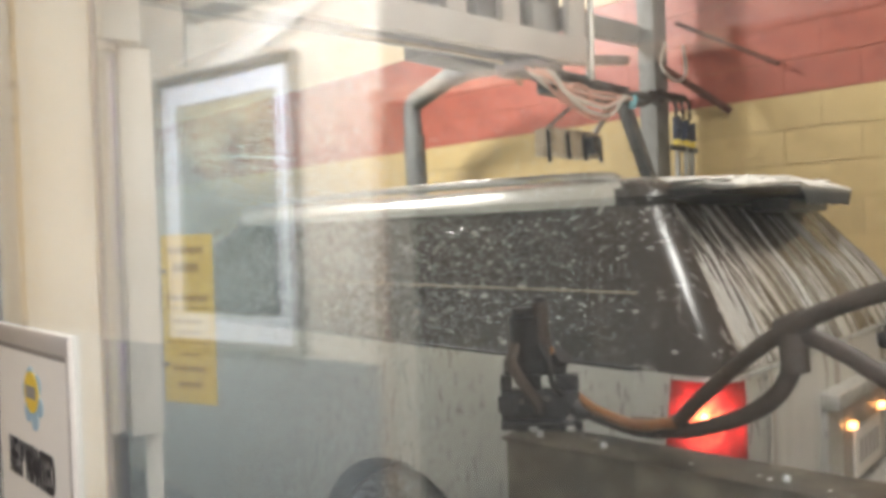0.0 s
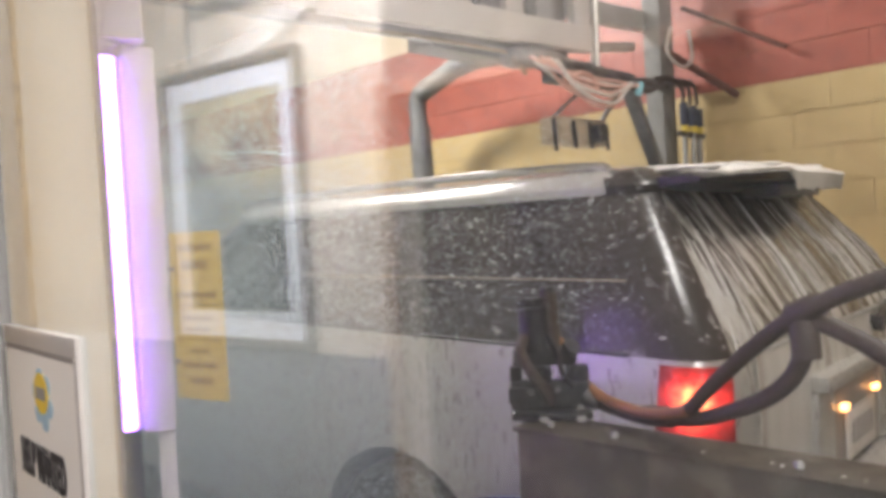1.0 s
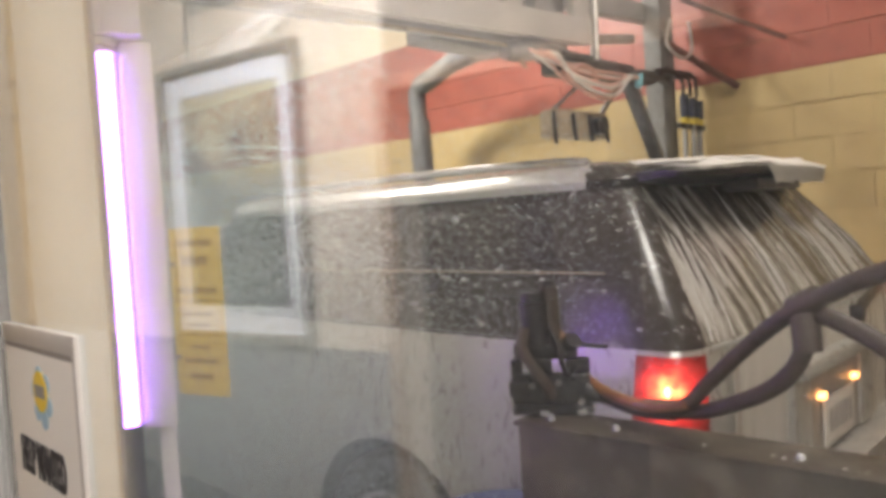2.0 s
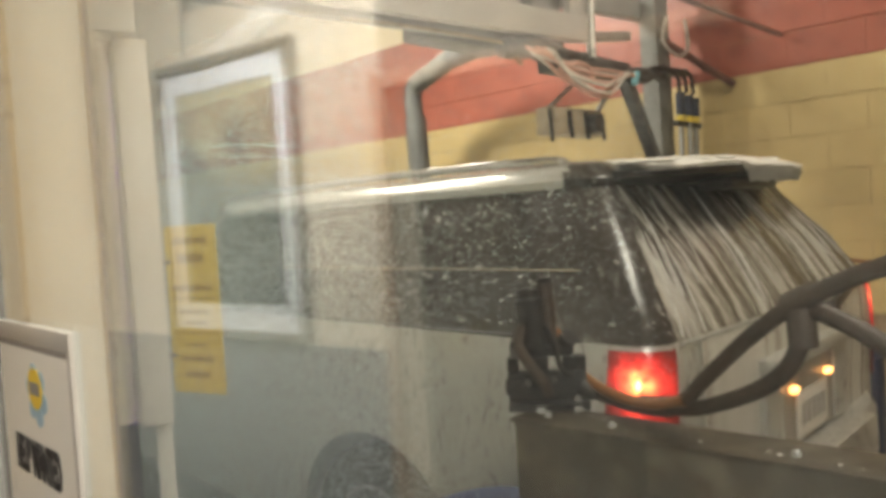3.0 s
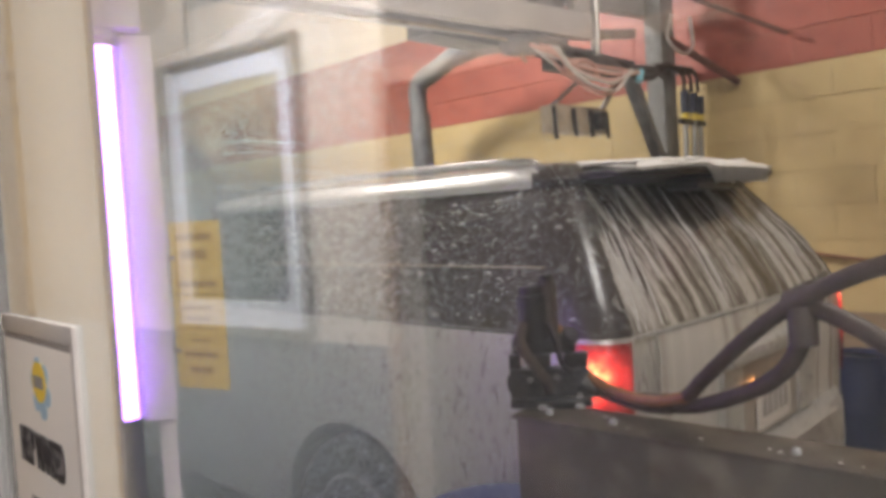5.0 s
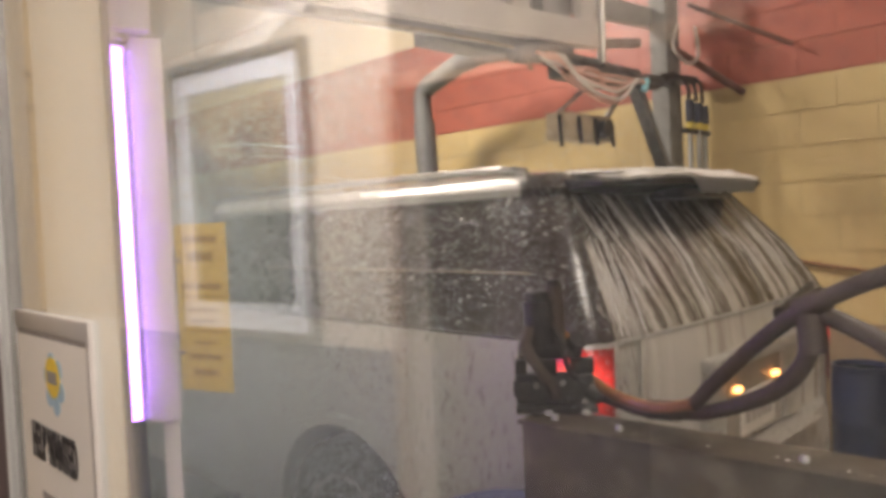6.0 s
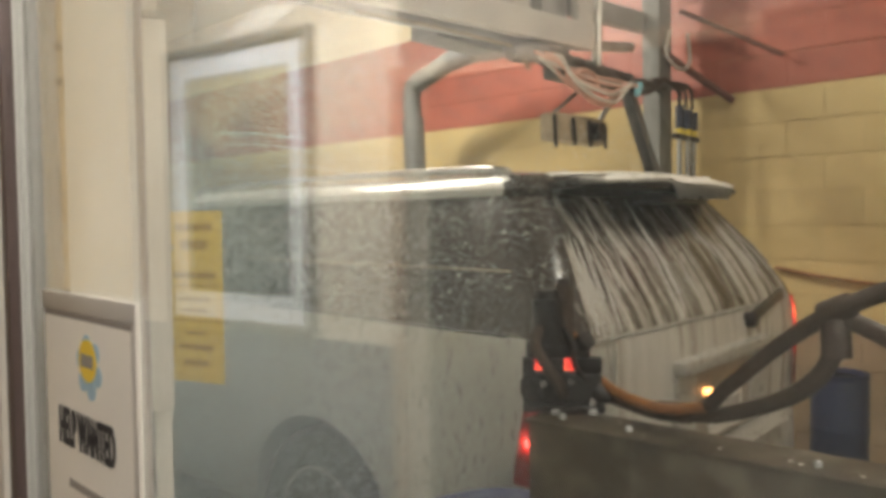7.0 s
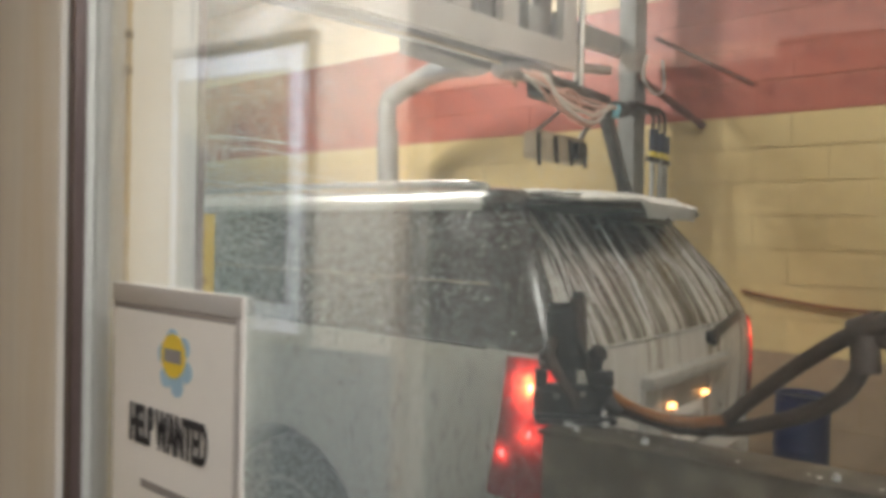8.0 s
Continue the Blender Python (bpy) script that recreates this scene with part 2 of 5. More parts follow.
M_YELLOW = material("yellow_block_paint", (0.60, 0.45, 0.21), 0.42, vary=0.10, scale=3, bump=0.35, fine=90, dirt=(0.44, 0.31, 0.13), dirt_amount=0.35, random_amount=0.05)
M_RED = material("red_block_paint", (0.40, 0.115, 0.075), 0.42, vary=0.14, scale=3, bump=0.35, fine=90, dirt=(0.24, 0.07, 0.05), dirt_amount=0.6, random_amount=0.08)
M_LOWBROWN = material("brown_block_paint", (0.30, 0.21, 0.125), 0.5, vary=0.15, scale=3, bump=0.35, fine=90, dirt=(0.2, 0.14, 0.09), dirt_amount=0.5, random_amount=0.06)
M_CREAM = material("cream_block_paint", (0.72, 0.60, 0.40), 0.5, vary=0.10, scale=3, bump=0.35, fine=90, random_amount=0.04)
M_JOINT_Y = material("yellow_painted_mortar", (0.40, 0.27, 0.10), 0.7, vary=0.15, bump=0.3)
M_CEIL = material("ceiling_paint", (0.72, 0.66, 0.54), 0.7, vary=0.08, bump=0.1)
M_FLOOR = material("wet_concrete", (0.16, 0.155, 0.14), 0.25, vary=0.3, scale=2.5, bump=0.3, dirt=(0.07, 0.07, 0.065), dirt_amount=0.7)
M_JAMB = material("grimy_white_paint", (0.72, 0.71, 0.66), 0.45, vary=0.09, scale=5, bump=0.08, fine=40, stretch=(1, 1, 0.12), dirt=(0.55, 0.43, 0.24), dirt_amount=0.45)
M_WALLPAINT = material("corridor_wall_paint", (0.66, 0.61, 0.52), 0.6, vary=0.06, scale=2, bump=0.08, fine=120)
M_TANWALL = material("tan_wall_paint", (0.62, 0.46, 0.25), 0.6, vary=0.06, scale=2, bump=0.1, fine=120)
M_WAINSCOT = material("grey_blue_wainscot", (0.155, 0.163, 0.195), 0.5, vary=0.12, scale=3, bump=0.1)
M_DARKTRIM = material("dark_bronze_trim", (0.10, 0.075, 0.07), 0.4, metal=0.4, vary=0.2, bump=0.1)
M_DARKROOM = material("dark_brown_panelling", (0.21, 0.185, 0.16), 0.6, vary=0.2, scale=4, bump=0.1)
M_CARPET = material("corridor_floor_tile", (0.16, 0.148, 0.13), 0.6, vary=0.15, scale=4, bump=0.2)
M_ALU = material("brushed_aluminium", (0.62, 0.60, 0.55), 0.42, metal=0.55, vary=0.14, scale=8, bump=0.12, dirt=(0.34, 0.31, 0.26), dirt_amount=0.5)
M_FRAMEGREY = material("shaded_grey_frame", (0.46, 0.46, 0.43), 0.5, metal=0.2, vary=0.1, scale=6, bump=0.08, stretch=(1, 1, 0.15), dirt=(0.34, 0.28, 0.2), dirt_amount=0.4)
M_GALV = material("galvanised_steel", (0.36, 0.36, 0.34), 0.5, metal=0.6, vary=0.25, scale=12, bump=0.2, dirt=(0.20, 0.17, 0.13), dirt_amount=0.6)
M_GALV2 = material("pale_galvanised_steel", (0.17, 0.17, 0.155), 0.55, metal=0.3, vary=0.25, scale=12, bump=0.2)
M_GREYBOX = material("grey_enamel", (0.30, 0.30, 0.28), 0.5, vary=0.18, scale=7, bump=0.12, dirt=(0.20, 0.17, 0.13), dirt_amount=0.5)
M_EDGE = material("gap_shade_brown", (0.30, 0.25, 0.23), 0.5, vary=0.3, scale=9, bump=0.1)
M_SHADEBOX = material("dark_enamel_and_shade", (0.12, 0.12, 0.115), 0.5, vary=0.2, scale=7, bump=0.12)
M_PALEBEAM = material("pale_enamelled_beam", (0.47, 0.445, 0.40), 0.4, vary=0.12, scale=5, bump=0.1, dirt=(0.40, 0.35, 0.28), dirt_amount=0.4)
M_DARKGALV = material("dull_dark_steel", (0.115, 0.115, 0.113), 0.5, metal=0.3, vary=0.3, scale=10, bump=0.2, dirt=(0.26, 0.24, 0.21), dirt_amount=0.5)
M_COLUMN = material("stained_grey_column", (0.19, 0.185, 0.17), 0.55, vary=0.25, scale=8, bump=0.15, dirt=(0.10, 0.08, 0.06), dirt_amount=0.6)
M_RUSTY = material("rusty_brown_steel", (0.13, 0.055, 0.038), 0.85, vary=0.3, scale=12, bump=0.3)
M_TANBOX = material("tan_grey_box", (0.36, 0.29, 0.20), 0.6, vary=0.3, scale=14, bump=0.3, dirt=(0.14, 0.11, 0.08), dirt_amount=0.6)
M_SEAM = material("rusty_caulk", (0.46, 0.33, 0.17), 0.7, vary=0.4, scale=12, bump=0.2, dirt=(0.66, 0.6, 0.5), dirt_amount=0.7)
M_BEAM = material("dirty_olive_beam", (0.038, 0.027, 0.014), 0.5, vary=0.28, scale=9, bump=0.12, dirt=(0.20, 0.17, 0.12), dirt_amount=0.5)
M_RUBBER = material("wet_black_rubber", (0.046, 0.029, 0.020), 0.55, vary=0.3, scale=20, bump=0.25)
M_ORANGE = material("orange_rubber_hose", (0.22, 0.085, 0.022), 0.4, vary=0.25, scale=20, bump=0.2)
M_BLACK = material("black_plastic", (0.018, 0.016, 0.017), 0.35, vary=0.3, scale=14, bump=0.3, dirt=(0.08, 0.065, 0.05), dirt_amount=0.3, spec=0.35)
M_BLUEBLK = material("blue_black_plastic", (0.03, 0.035, 0.06), 0.35, vary=0.2, bump=0.1)
M_TAPE = material("yellow_collar", (0.62, 0.46, 0.05), 0.5, vary=0.1, bump=0.05)
M_WHITE = material("white_enamel", (0.86, 0.84, 0.77), 0.4, vary=0.05, scale=4, bump=0.05, dirt=(0.6, 0.54, 0.42), dirt_amount=0.3)
M_PAPER = material("white_paper", (0.88, 0.85, 0.77), 0.6, vary=0.03, bump=0.02)
M_HOLDER = material("white_plastic_holder", (0.50, 0.475, 0.43), 0.35, vary=0.05, bump=0.03)
M_PALE_STRIP = material("glossy_white_strip", (0.86, 0.84, 0.78), 0.35, vary=0.03, bump=0.02)
M_INK = material("black_ink", (0.03, 0.028, 0.03), 0.6, vary=0.1, bump=0)
M_GREYINK = material("grey_ink", (0.32, 0.29, 0.26), 0.7, vary=0.1, bump=0)
M_LOGO_Y = material("logo_yellow", (0.85, 0.62, 0.04), 0.5, vary=0.05, bump=0)
M_LOGO_B = material("logo_blue", (0.38, 0.56, 0.66), 0.5, vary=0.1, bump=0)
M_SIGN = material("yellow_sign", (0.82, 0.61, 0.14), 0.5, vary=0.06, scale=5, bump=0.03)
M_SIGNINK = material("faded_sign_ink", (0.46, 0.32, 0.07), 0.6, vary=0.1, bump=0)
M_SIGNPALE = material("pale_sign_panel", (0.82, 0.68, 0.32), 0.6, vary=0.06, bump=0)
M_FRAMEW = material("silver_wood_frame", (0.26, 0.235, 0.21), 0.35, metal=0.4, vary=0.15, scale=10, bump=0.1)
M_MAT = material("pale_blue_mat_board", (0.78, 0.85, 0.95), 0.7, vary=0.03, bump=0.02)
M_MAT2 = material("grey_mat_edge", (0.30, 0.31, 0.32), 0.7, vary=0.05, bump=0)
M_WOOD = material("brown_door_casing", (0.36, 0.27, 0.20), 0.45, vary=0.2, scale=6, bump=0.1, stretch=(8, 8, 1))
M_BLUE = material("blue_plastic_drum", (0.006, 0.013, 0.055), 0.4, vary=0.2, scale=6, bump=0.1)
M_BLUECLOTH = material("blue_foam_cloth", (0.018, 0.028, 0.075), 0.8, vary=0.3, scale=25, bump=0.5)
M_HOSE_P = material("pale_pink_tubing", (0.70, 0.42, 0.34), 0.35, vary=0.15, scale=20, bump=0.05)
M_HOSE_W = material("milky_tubing", (0.66, 0.62, 0.56), 0.35, vary=0.12, scale=20, bump=0.05)
M_CYAN = material("cyan_fitting", (0.22, 0.52, 0.60), 0.4, vary=0.1, bump=0)
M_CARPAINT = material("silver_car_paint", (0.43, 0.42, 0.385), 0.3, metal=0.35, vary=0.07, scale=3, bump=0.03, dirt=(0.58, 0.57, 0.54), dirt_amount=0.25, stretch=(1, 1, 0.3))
# roof silver is lighter than the silver of the body
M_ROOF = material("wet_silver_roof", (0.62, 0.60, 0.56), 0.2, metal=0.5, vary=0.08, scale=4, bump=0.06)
M_SIDEGLASS = foam_material("wet_tinted_glass", (0.044, 0.040, 0.037), (0.42, 0.40, 0.37), 0.62, 0.85, 7, (1, 1, 0.5), 0.07, drop_scale=52)
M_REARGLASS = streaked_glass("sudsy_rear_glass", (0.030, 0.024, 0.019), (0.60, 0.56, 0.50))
M_SIDELOW = foam_material("wet_dark_side_glass", (0.022, 0.018, 0.016), (0.36, 0.34, 0.31), 0.66, 0.90, 9, (1, 1, 0.5), 0.10, drop_scale=30)
M_GATE = foam_material("sudsy_silver_gate", (0.40, 0.37, 0.32), (0.53, 0.50, 0.45), 0.40, 0.62, 13, (1.5, 0.05, 0.05), 0.25)
M_PILLAR = foam_material("wet_black_pillar", (0.042, 0.035, 0.031), (0.40, 0.37, 0.33), 0.62, 0.80, 22, (1.5, 1, 0.25), 0.24, drop_scale=46)
M_FOAM = material("white_suds", (0.82, 0.80, 0.75), 0.35, vary=0.15, scale=22, bump=0.8, fine=120, dirt=(0.40, 0.36, 0.32), dirt_amount=0.55, stretch=(1, 0.5, 1))
M_SUDS = material("thin_suds", (0.50, 0.48, 0.45), 0.3, vary=0.15, scale=30, bump=0.3)
M_MIST = material("water_mist", (0.62, 0.72, 0.74), 0.5, vary=0.02, bump=0)
M_TYRE = material("tyre_rubber", (0.06, 0.06, 0.058), 0.6, vary=0.25, bump=0.3)
M_RIM = material("dull_alloy", (0.34, 0.33, 0.32), 0.35, metal=0.7, vary=0.15, bump=0.05)
M_ARCH = material("dark_arch_liner", (0.075, 0.075, 0.07), 0.6, vary=0.2, bump=0.1)
M_LAMPHOT = glow("lit_bulb", (1.0, 0.30, 0.12), 10)
M_LAMPHOT2 = glow("lit_bulb_dim", (1.0, 0.05, 0.04), 5)
M_PLATELAMP = glow("plate_bulb", (1.0, 0.40, 0.10), 7)
M_PLATE = material("plate_metal", (0.62, 0.58, 0.52), 0.4, vary=0.05, bump=0.03)
M_PLATEBACK = material("warm_tinted_recess", (0.30, 0.26, 0.21), 0.4, vary=0.2, scale=12, bump=0.1)
M_CHROME = material("chrome_trim", (0.62, 0.60, 0.58), 0.15, metal=0.9, vary=0.06, bump=0)
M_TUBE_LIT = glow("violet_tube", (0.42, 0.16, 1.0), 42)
M_TUBE_OFF = material("milky_tube", (0.70, 0.66, 0.58), 0.3, vary=0.05, bump=0)
M_PANEL = glow("ceiling_panel", (1.0, 0.93, 0.82), 3)
M_GLASS = glass_material("window_glass", (0.97, 0.99, 0.98), 1.75)
M_HAZED = hazed_glass("hazed_glass", (0.97, 0.99, 0.98), 1.75)
M_PIC = bpy.data.materials.new("picture_print")
M_PIC.use_nodes = True


def picture_nodes():
    """A faded print: pale yellow towards the top, broken dark green and blue shapes below."""
    n, l = M_PIC.node_tree.nodes, M_PIC.node_tree.links
    tex = n.new("ShaderNodeTexCoord")
    a = n.new("ShaderNodeTexNoise")
    a.inputs["Scale"].default_value, a.inputs["Detail"].default_value = 6, 8
    l.new(tex.outputs["Object"], a.inputs["Vector"])
    parts = n.new("ShaderNodeSeparateXYZ")
    l.new(tex.outputs["Object"], parts.inputs[0])
    up = n.new("ShaderNodeMapRange")
    up.inputs["From Min"].default_value, up.inputs["From Max"].default_value = 1.70, 2.16
    up.inputs["To Min"].default_value, up.inputs["To Max"].default_value = -0.12, 0.42
    l.new(parts.outputs["Z"], up.inputs["Value"])
    add = n.new("ShaderNodeMath")
    l.new(a.outputs["Fac"], add.inputs[0])
    l.new(up.outputs["Result"], add.inputs[1])
    ramp = n.new("ShaderNodeValToRGB")
    e = ramp.color_ramp.elements
    e[0].position, e[0].color = 0.28, (0.025, 0.04, 0.05, 1)
    e[1].position, e[1].color = 0.92, (0.50, 0.47, 0.33, 1)
    for at, c in ((0.46, (0.07, 0.09, 0.10, 1)), (0.60, (0.17, 0.19, 0.18, 1)), (0.74, (0.34, 0.33, 0.25, 1))):
        ramp.color_ramp.elements.new(at).color = c
    l.new(add.outputs[0], ramp.inputs["Fac"])
    l.new(ramp.outputs["Color"], n["Principled BSDF"].inputs["Base Color"])
    n["Principled BSDF"].inputs["Roughness"].default_value = 0.35


picture_nodes()


# ------------------------------------------------------------ mesh helpers
def mesh_of(name, bm, mat, smooth=False, angle=35):
    bmesh.ops.recalc_face_normals(bm, faces=bm.faces)
    me = bpy.data.meshes.new(name)
    bm.to_mesh(me)
    bm.free()
    me.materials.append(mat)
    if smooth:
        for p in me.polygons:
            p.use_smooth = True
        me.set_sharp_from_angle(angle=radians(angle))
    return me


def part(name, bm, mat, parent, label="", smooth=True):
    ob = new(name, mesh_of(name, bm, mat, smooth))
    ob.parent = parent
    if label:
        tagged(ob, label)
    return ob


def thing(name, label, category, at=(0, 0, 0), rz=0.0, group="", kind=""):
    ob = new(name)
    ob.matrix_world = pose(*at, 0, 0, rz)
    ob.empty_display_size = 0.1
    return tagged(ob, label, category, group, kind)


def solid(name, bm, mat, label, category="", kind="", smooth=False):
    return tagged(new(name, mesh_of(name, bm, mat, smooth)), label, category, "", kind)


def box(bm, lo, hi, bevel=0.0, m=None):
    r = bmesh.ops.create_cube(bm, size=1.0)
    vs = r["verts"]
    lo, hi = Vector(lo), Vector(hi)
    for v in vs:
        v.co = Vector([lo[i] + (v.co[i] + 0.5) * (hi[i] - lo[i]) for i in range(3)])
    if bevel:
        es = list({e for v in vs for e in v.link_edges})
        out = bmesh.ops.bevel(bm, geom=es, offset=bevel, segments=2, affect="EDGES", profile=0.6)
        vs = list({v for f in out["faces"] for v in f.verts} | {v for v in vs if v.is_valid})
    if m is not None:
        bmesh.ops.transform(bm, matrix=m, verts=[v for v in vs if v.is_valid])
    return bm


def boxed(lo, hi, bevel=0.004, m=None):
    return box(bmesh.new(), lo, hi, bevel, m)


def smooth_line(points, steps=8):
    pts = [Vector(p) for p in points]
    pts = [2 * pts[0] - pts[1]] + pts + [2 * pts[-1] - pts[-2]]
    out = []
    for i in range(1, len(pts) - 2):
        a, b, c, d = pts[i - 1:i + 3]
        for k in range(steps):
            t = k / steps
            out.append(0.5 * ((2 * b) + (c - a) * t + (2 * a - 5 * b + 4 * c - d) * t * t + (3 * b - a - 3 * c + d) * t ** 3))
    out.append(pts[-2])
    return out


def sweep(bm, points, radius, count=10, steps=8):
    """A round hose or pipe along a smooth line; radius may be a function of 0..1."""
    line = smooth_line(points, steps) if steps else [Vector(p) for p in points]
    n = None
    rings = []
    for i, p in enumerate(line):
        d = (line[min(i + 1, len(line) - 1)] - line[max(i - 1, 0)]).normalized()
        n = d.orthogonal().normalized() if n is None else (n - d * n.dot(d)).normalized()
        b = d.cross(n)
        r = radius(i / (len(line) - 1)) if callable(radius) else radius
        rings.append([bm.verts.new(p + r * (math.cos(2 * math.pi * k / count) * n + math.sin(2 * math.pi * k / count) * b)) for k in range(count)])
    for a, b in zip(rings, rings[1:]):
        for k in range(count):
            bm.faces.new((a[k], a[(k + 1) % count], b[(k + 1) % count], b[k]))
    bm.faces.new(rings[0][::-1])
    bm.faces.new(rings[-1])
    return bm


def rod(p, q, radius, count=12):
    return sweep(bmesh.new(), [p, q], radius, count, 0)


def bar(p, q, w, h, bevel=0.003, up=(0, 0, 1)):
    """A square-section bar from p to q, w across and h high."""
    p, q = Vector(p), Vector(q)
    d = (q - p).normalized()
    side = d.cross(Vector(up)).normalized()
    top = side.cross(d)
    m = Matrix((side, d, top)).transposed().to_4x4()
    m.translation = p
    return boxed((-w / 2, 0, -h / 2), (w / 2, (q - p).length, h / 2), bevel, m)


def lathe(profile, count=32, axis="z"):
    bm = bmesh.new()
    rings = []
    for r, z in profile:
        ring = []
        for k in range(count):
            a = 2 * math.pi * k / count
            c = (r * math.cos(a), r * math.sin(a), z)
            ring.append(bm.verts.new(c if axis == "z" else (c[2], c[0], c[1])))
        rings.append(ring)
    for a, b in zip(rings, rings[1:]):
        for k in range(count):
            bm.faces.new((a[k], a[(k + 1) % count], b[(k + 1) % count], b[k]))
    bm.faces.new(rings[0][::-1])
    bm.faces.new(rings[-1])
    return bm


# ------------------------------------------------------------ setting
XG, XW, YJ = 0.30, 4.50, 1.447          # window glass, far wall, window jamb


def setting():
    solid("floor", boxed((0.30, -3.0, FLOOR - 0.15), (4.8, 12.0, FLOOR), 0), M_FLOOR, "wet grey concrete wash tunnel floor", "floor", "structure")
    solid("floor_corridor", boxed((-1.8, -3.0, FLOOR - 0.15), (0.299, 6.0, FLOOR + 0.01), 0), M_CARPET, "dull brown corridor floor", "floor", "structure")
    solid("ceiling", boxed((0.2, -3.0, 4.0), (4.8, 12.0, 4.15), 0), M_CEIL, "pale painted tunnel ceiling", "ceiling", "structure")
    solid("ceiling_corridor", boxed((-1.8, -3.0, 2.75), (0.199, 6.0, 2.9), 0), M_CEIL, "pale corridor ceiling", "ceiling", "structure")
    solid("wall_end", boxed((0.2, 12.0, FLOOR), (4.8, 12.2, 4.0), 0), M_CREAM, "cream wall at the tunnel's end", "wall", "structure")
    solid("wall_rear", boxed((-1.8, -3.2, FLOOR), (4.8, -3.0, 4.0), 0), M_TANWALL, "tan wall behind the viewing window", "wall", "structure")
    # window wall: beyond the jamb, over the window, under it
    solid("wall_window_side", boxed((0.275, YJ, FLOOR), (0.45, 12.0, 4.0), 0.006), M_JAMB, "grimy white painted wall beside the window", "wall", "structure")
    solid("wall_window_over", boxed((0.275, -3.0, 2.62), (0.45, YJ - 0.002, 4.0), 0), M_JAMB, "white painted wall over the window", "wall", "structure")
    solid("wall_window_under", boxed((0.275, -3.0, FLOOR), (0.45, YJ - 0.002, 0.85), 0), M_JAMB, "white painted wall under the window", "wall", "structure")
    solid("wall_corridor_tan", boxed((0.10, 1.62, FLOOR), (0.268, 6.0, 2.75), 0.006), M_TANWALL, "tan painted corridor wall", "wall", "structure")
    solid("wall_corridor_end", boxed((-1.8, 6.0, FLOOR), (0.274, 6.15, 2.75), 0), M_TANWALL, "tan wall at the corridor's end", "wall", "structure")
    trim = thing("trim", "dark bronze window frame edge", "window frame", kind="structure")
    part("jamb_strip", boxed((0.281, 1.428, 0.85), (0.2935, 1.446, 2.62), 0.003), M_DARKTRIM, trim)
    # brown strip stands in for the shadowed gap at the jamb's edge
    part("gap_shade_strip", boxed((0.440, YJ - 0.005, 0.85), (0.4495, YJ - 0.001, 2.62), 0.001), M_EDGE, trim, "brown strip for the shadowed gap at the jamb's edge")
    part("sill_strip", boxed((0.262, -2.9, 0.851), (0.45, YJ - 0.02, 0.875), 0.003), M_DARKTRIM, trim)
    # greyer than the jamb: this strip's shadowed tone is in its colour
    part("frame_face", boxed((0.2945, YJ - 0.004, 0.85), (0.350, YJ - 0.0008, 2.62), 0.001), M_FRAMEGREY, trim, "grey aluminium frame face, shadowed tone in its colour")
    part("seam", boxed((0.352, YJ - 0.003, 0.85), (0.358, YJ - 0.0005, 2.62), 0.0008), M_SEAM, trim, "rusty brown vertical seam")
    for z in (1.86, 1.90, 1.62):
        part("screw", rod((0.353, YJ - 0.001, z), (0.353, YJ - 0.006, z), 0.005, 10), M_BEAM, trim)
    win = thing("window_1", "large double glazed viewing window", "window", kind="structure")
    for x, mt in ((XG, M_GLASS), (XG + 0.014, M_HAZED)):
        p = part("pane", boxed((x, -2.95, 0.85), (x + 0.006, YJ - 0.004, 2.62), 0), mt, win, smooth=False)
        p.visible_shadow = False


# the corridor's back wall stands at a slight angle to the window
BW = pose(-0.702, 2.266, 0, 0, 0, -9.46)


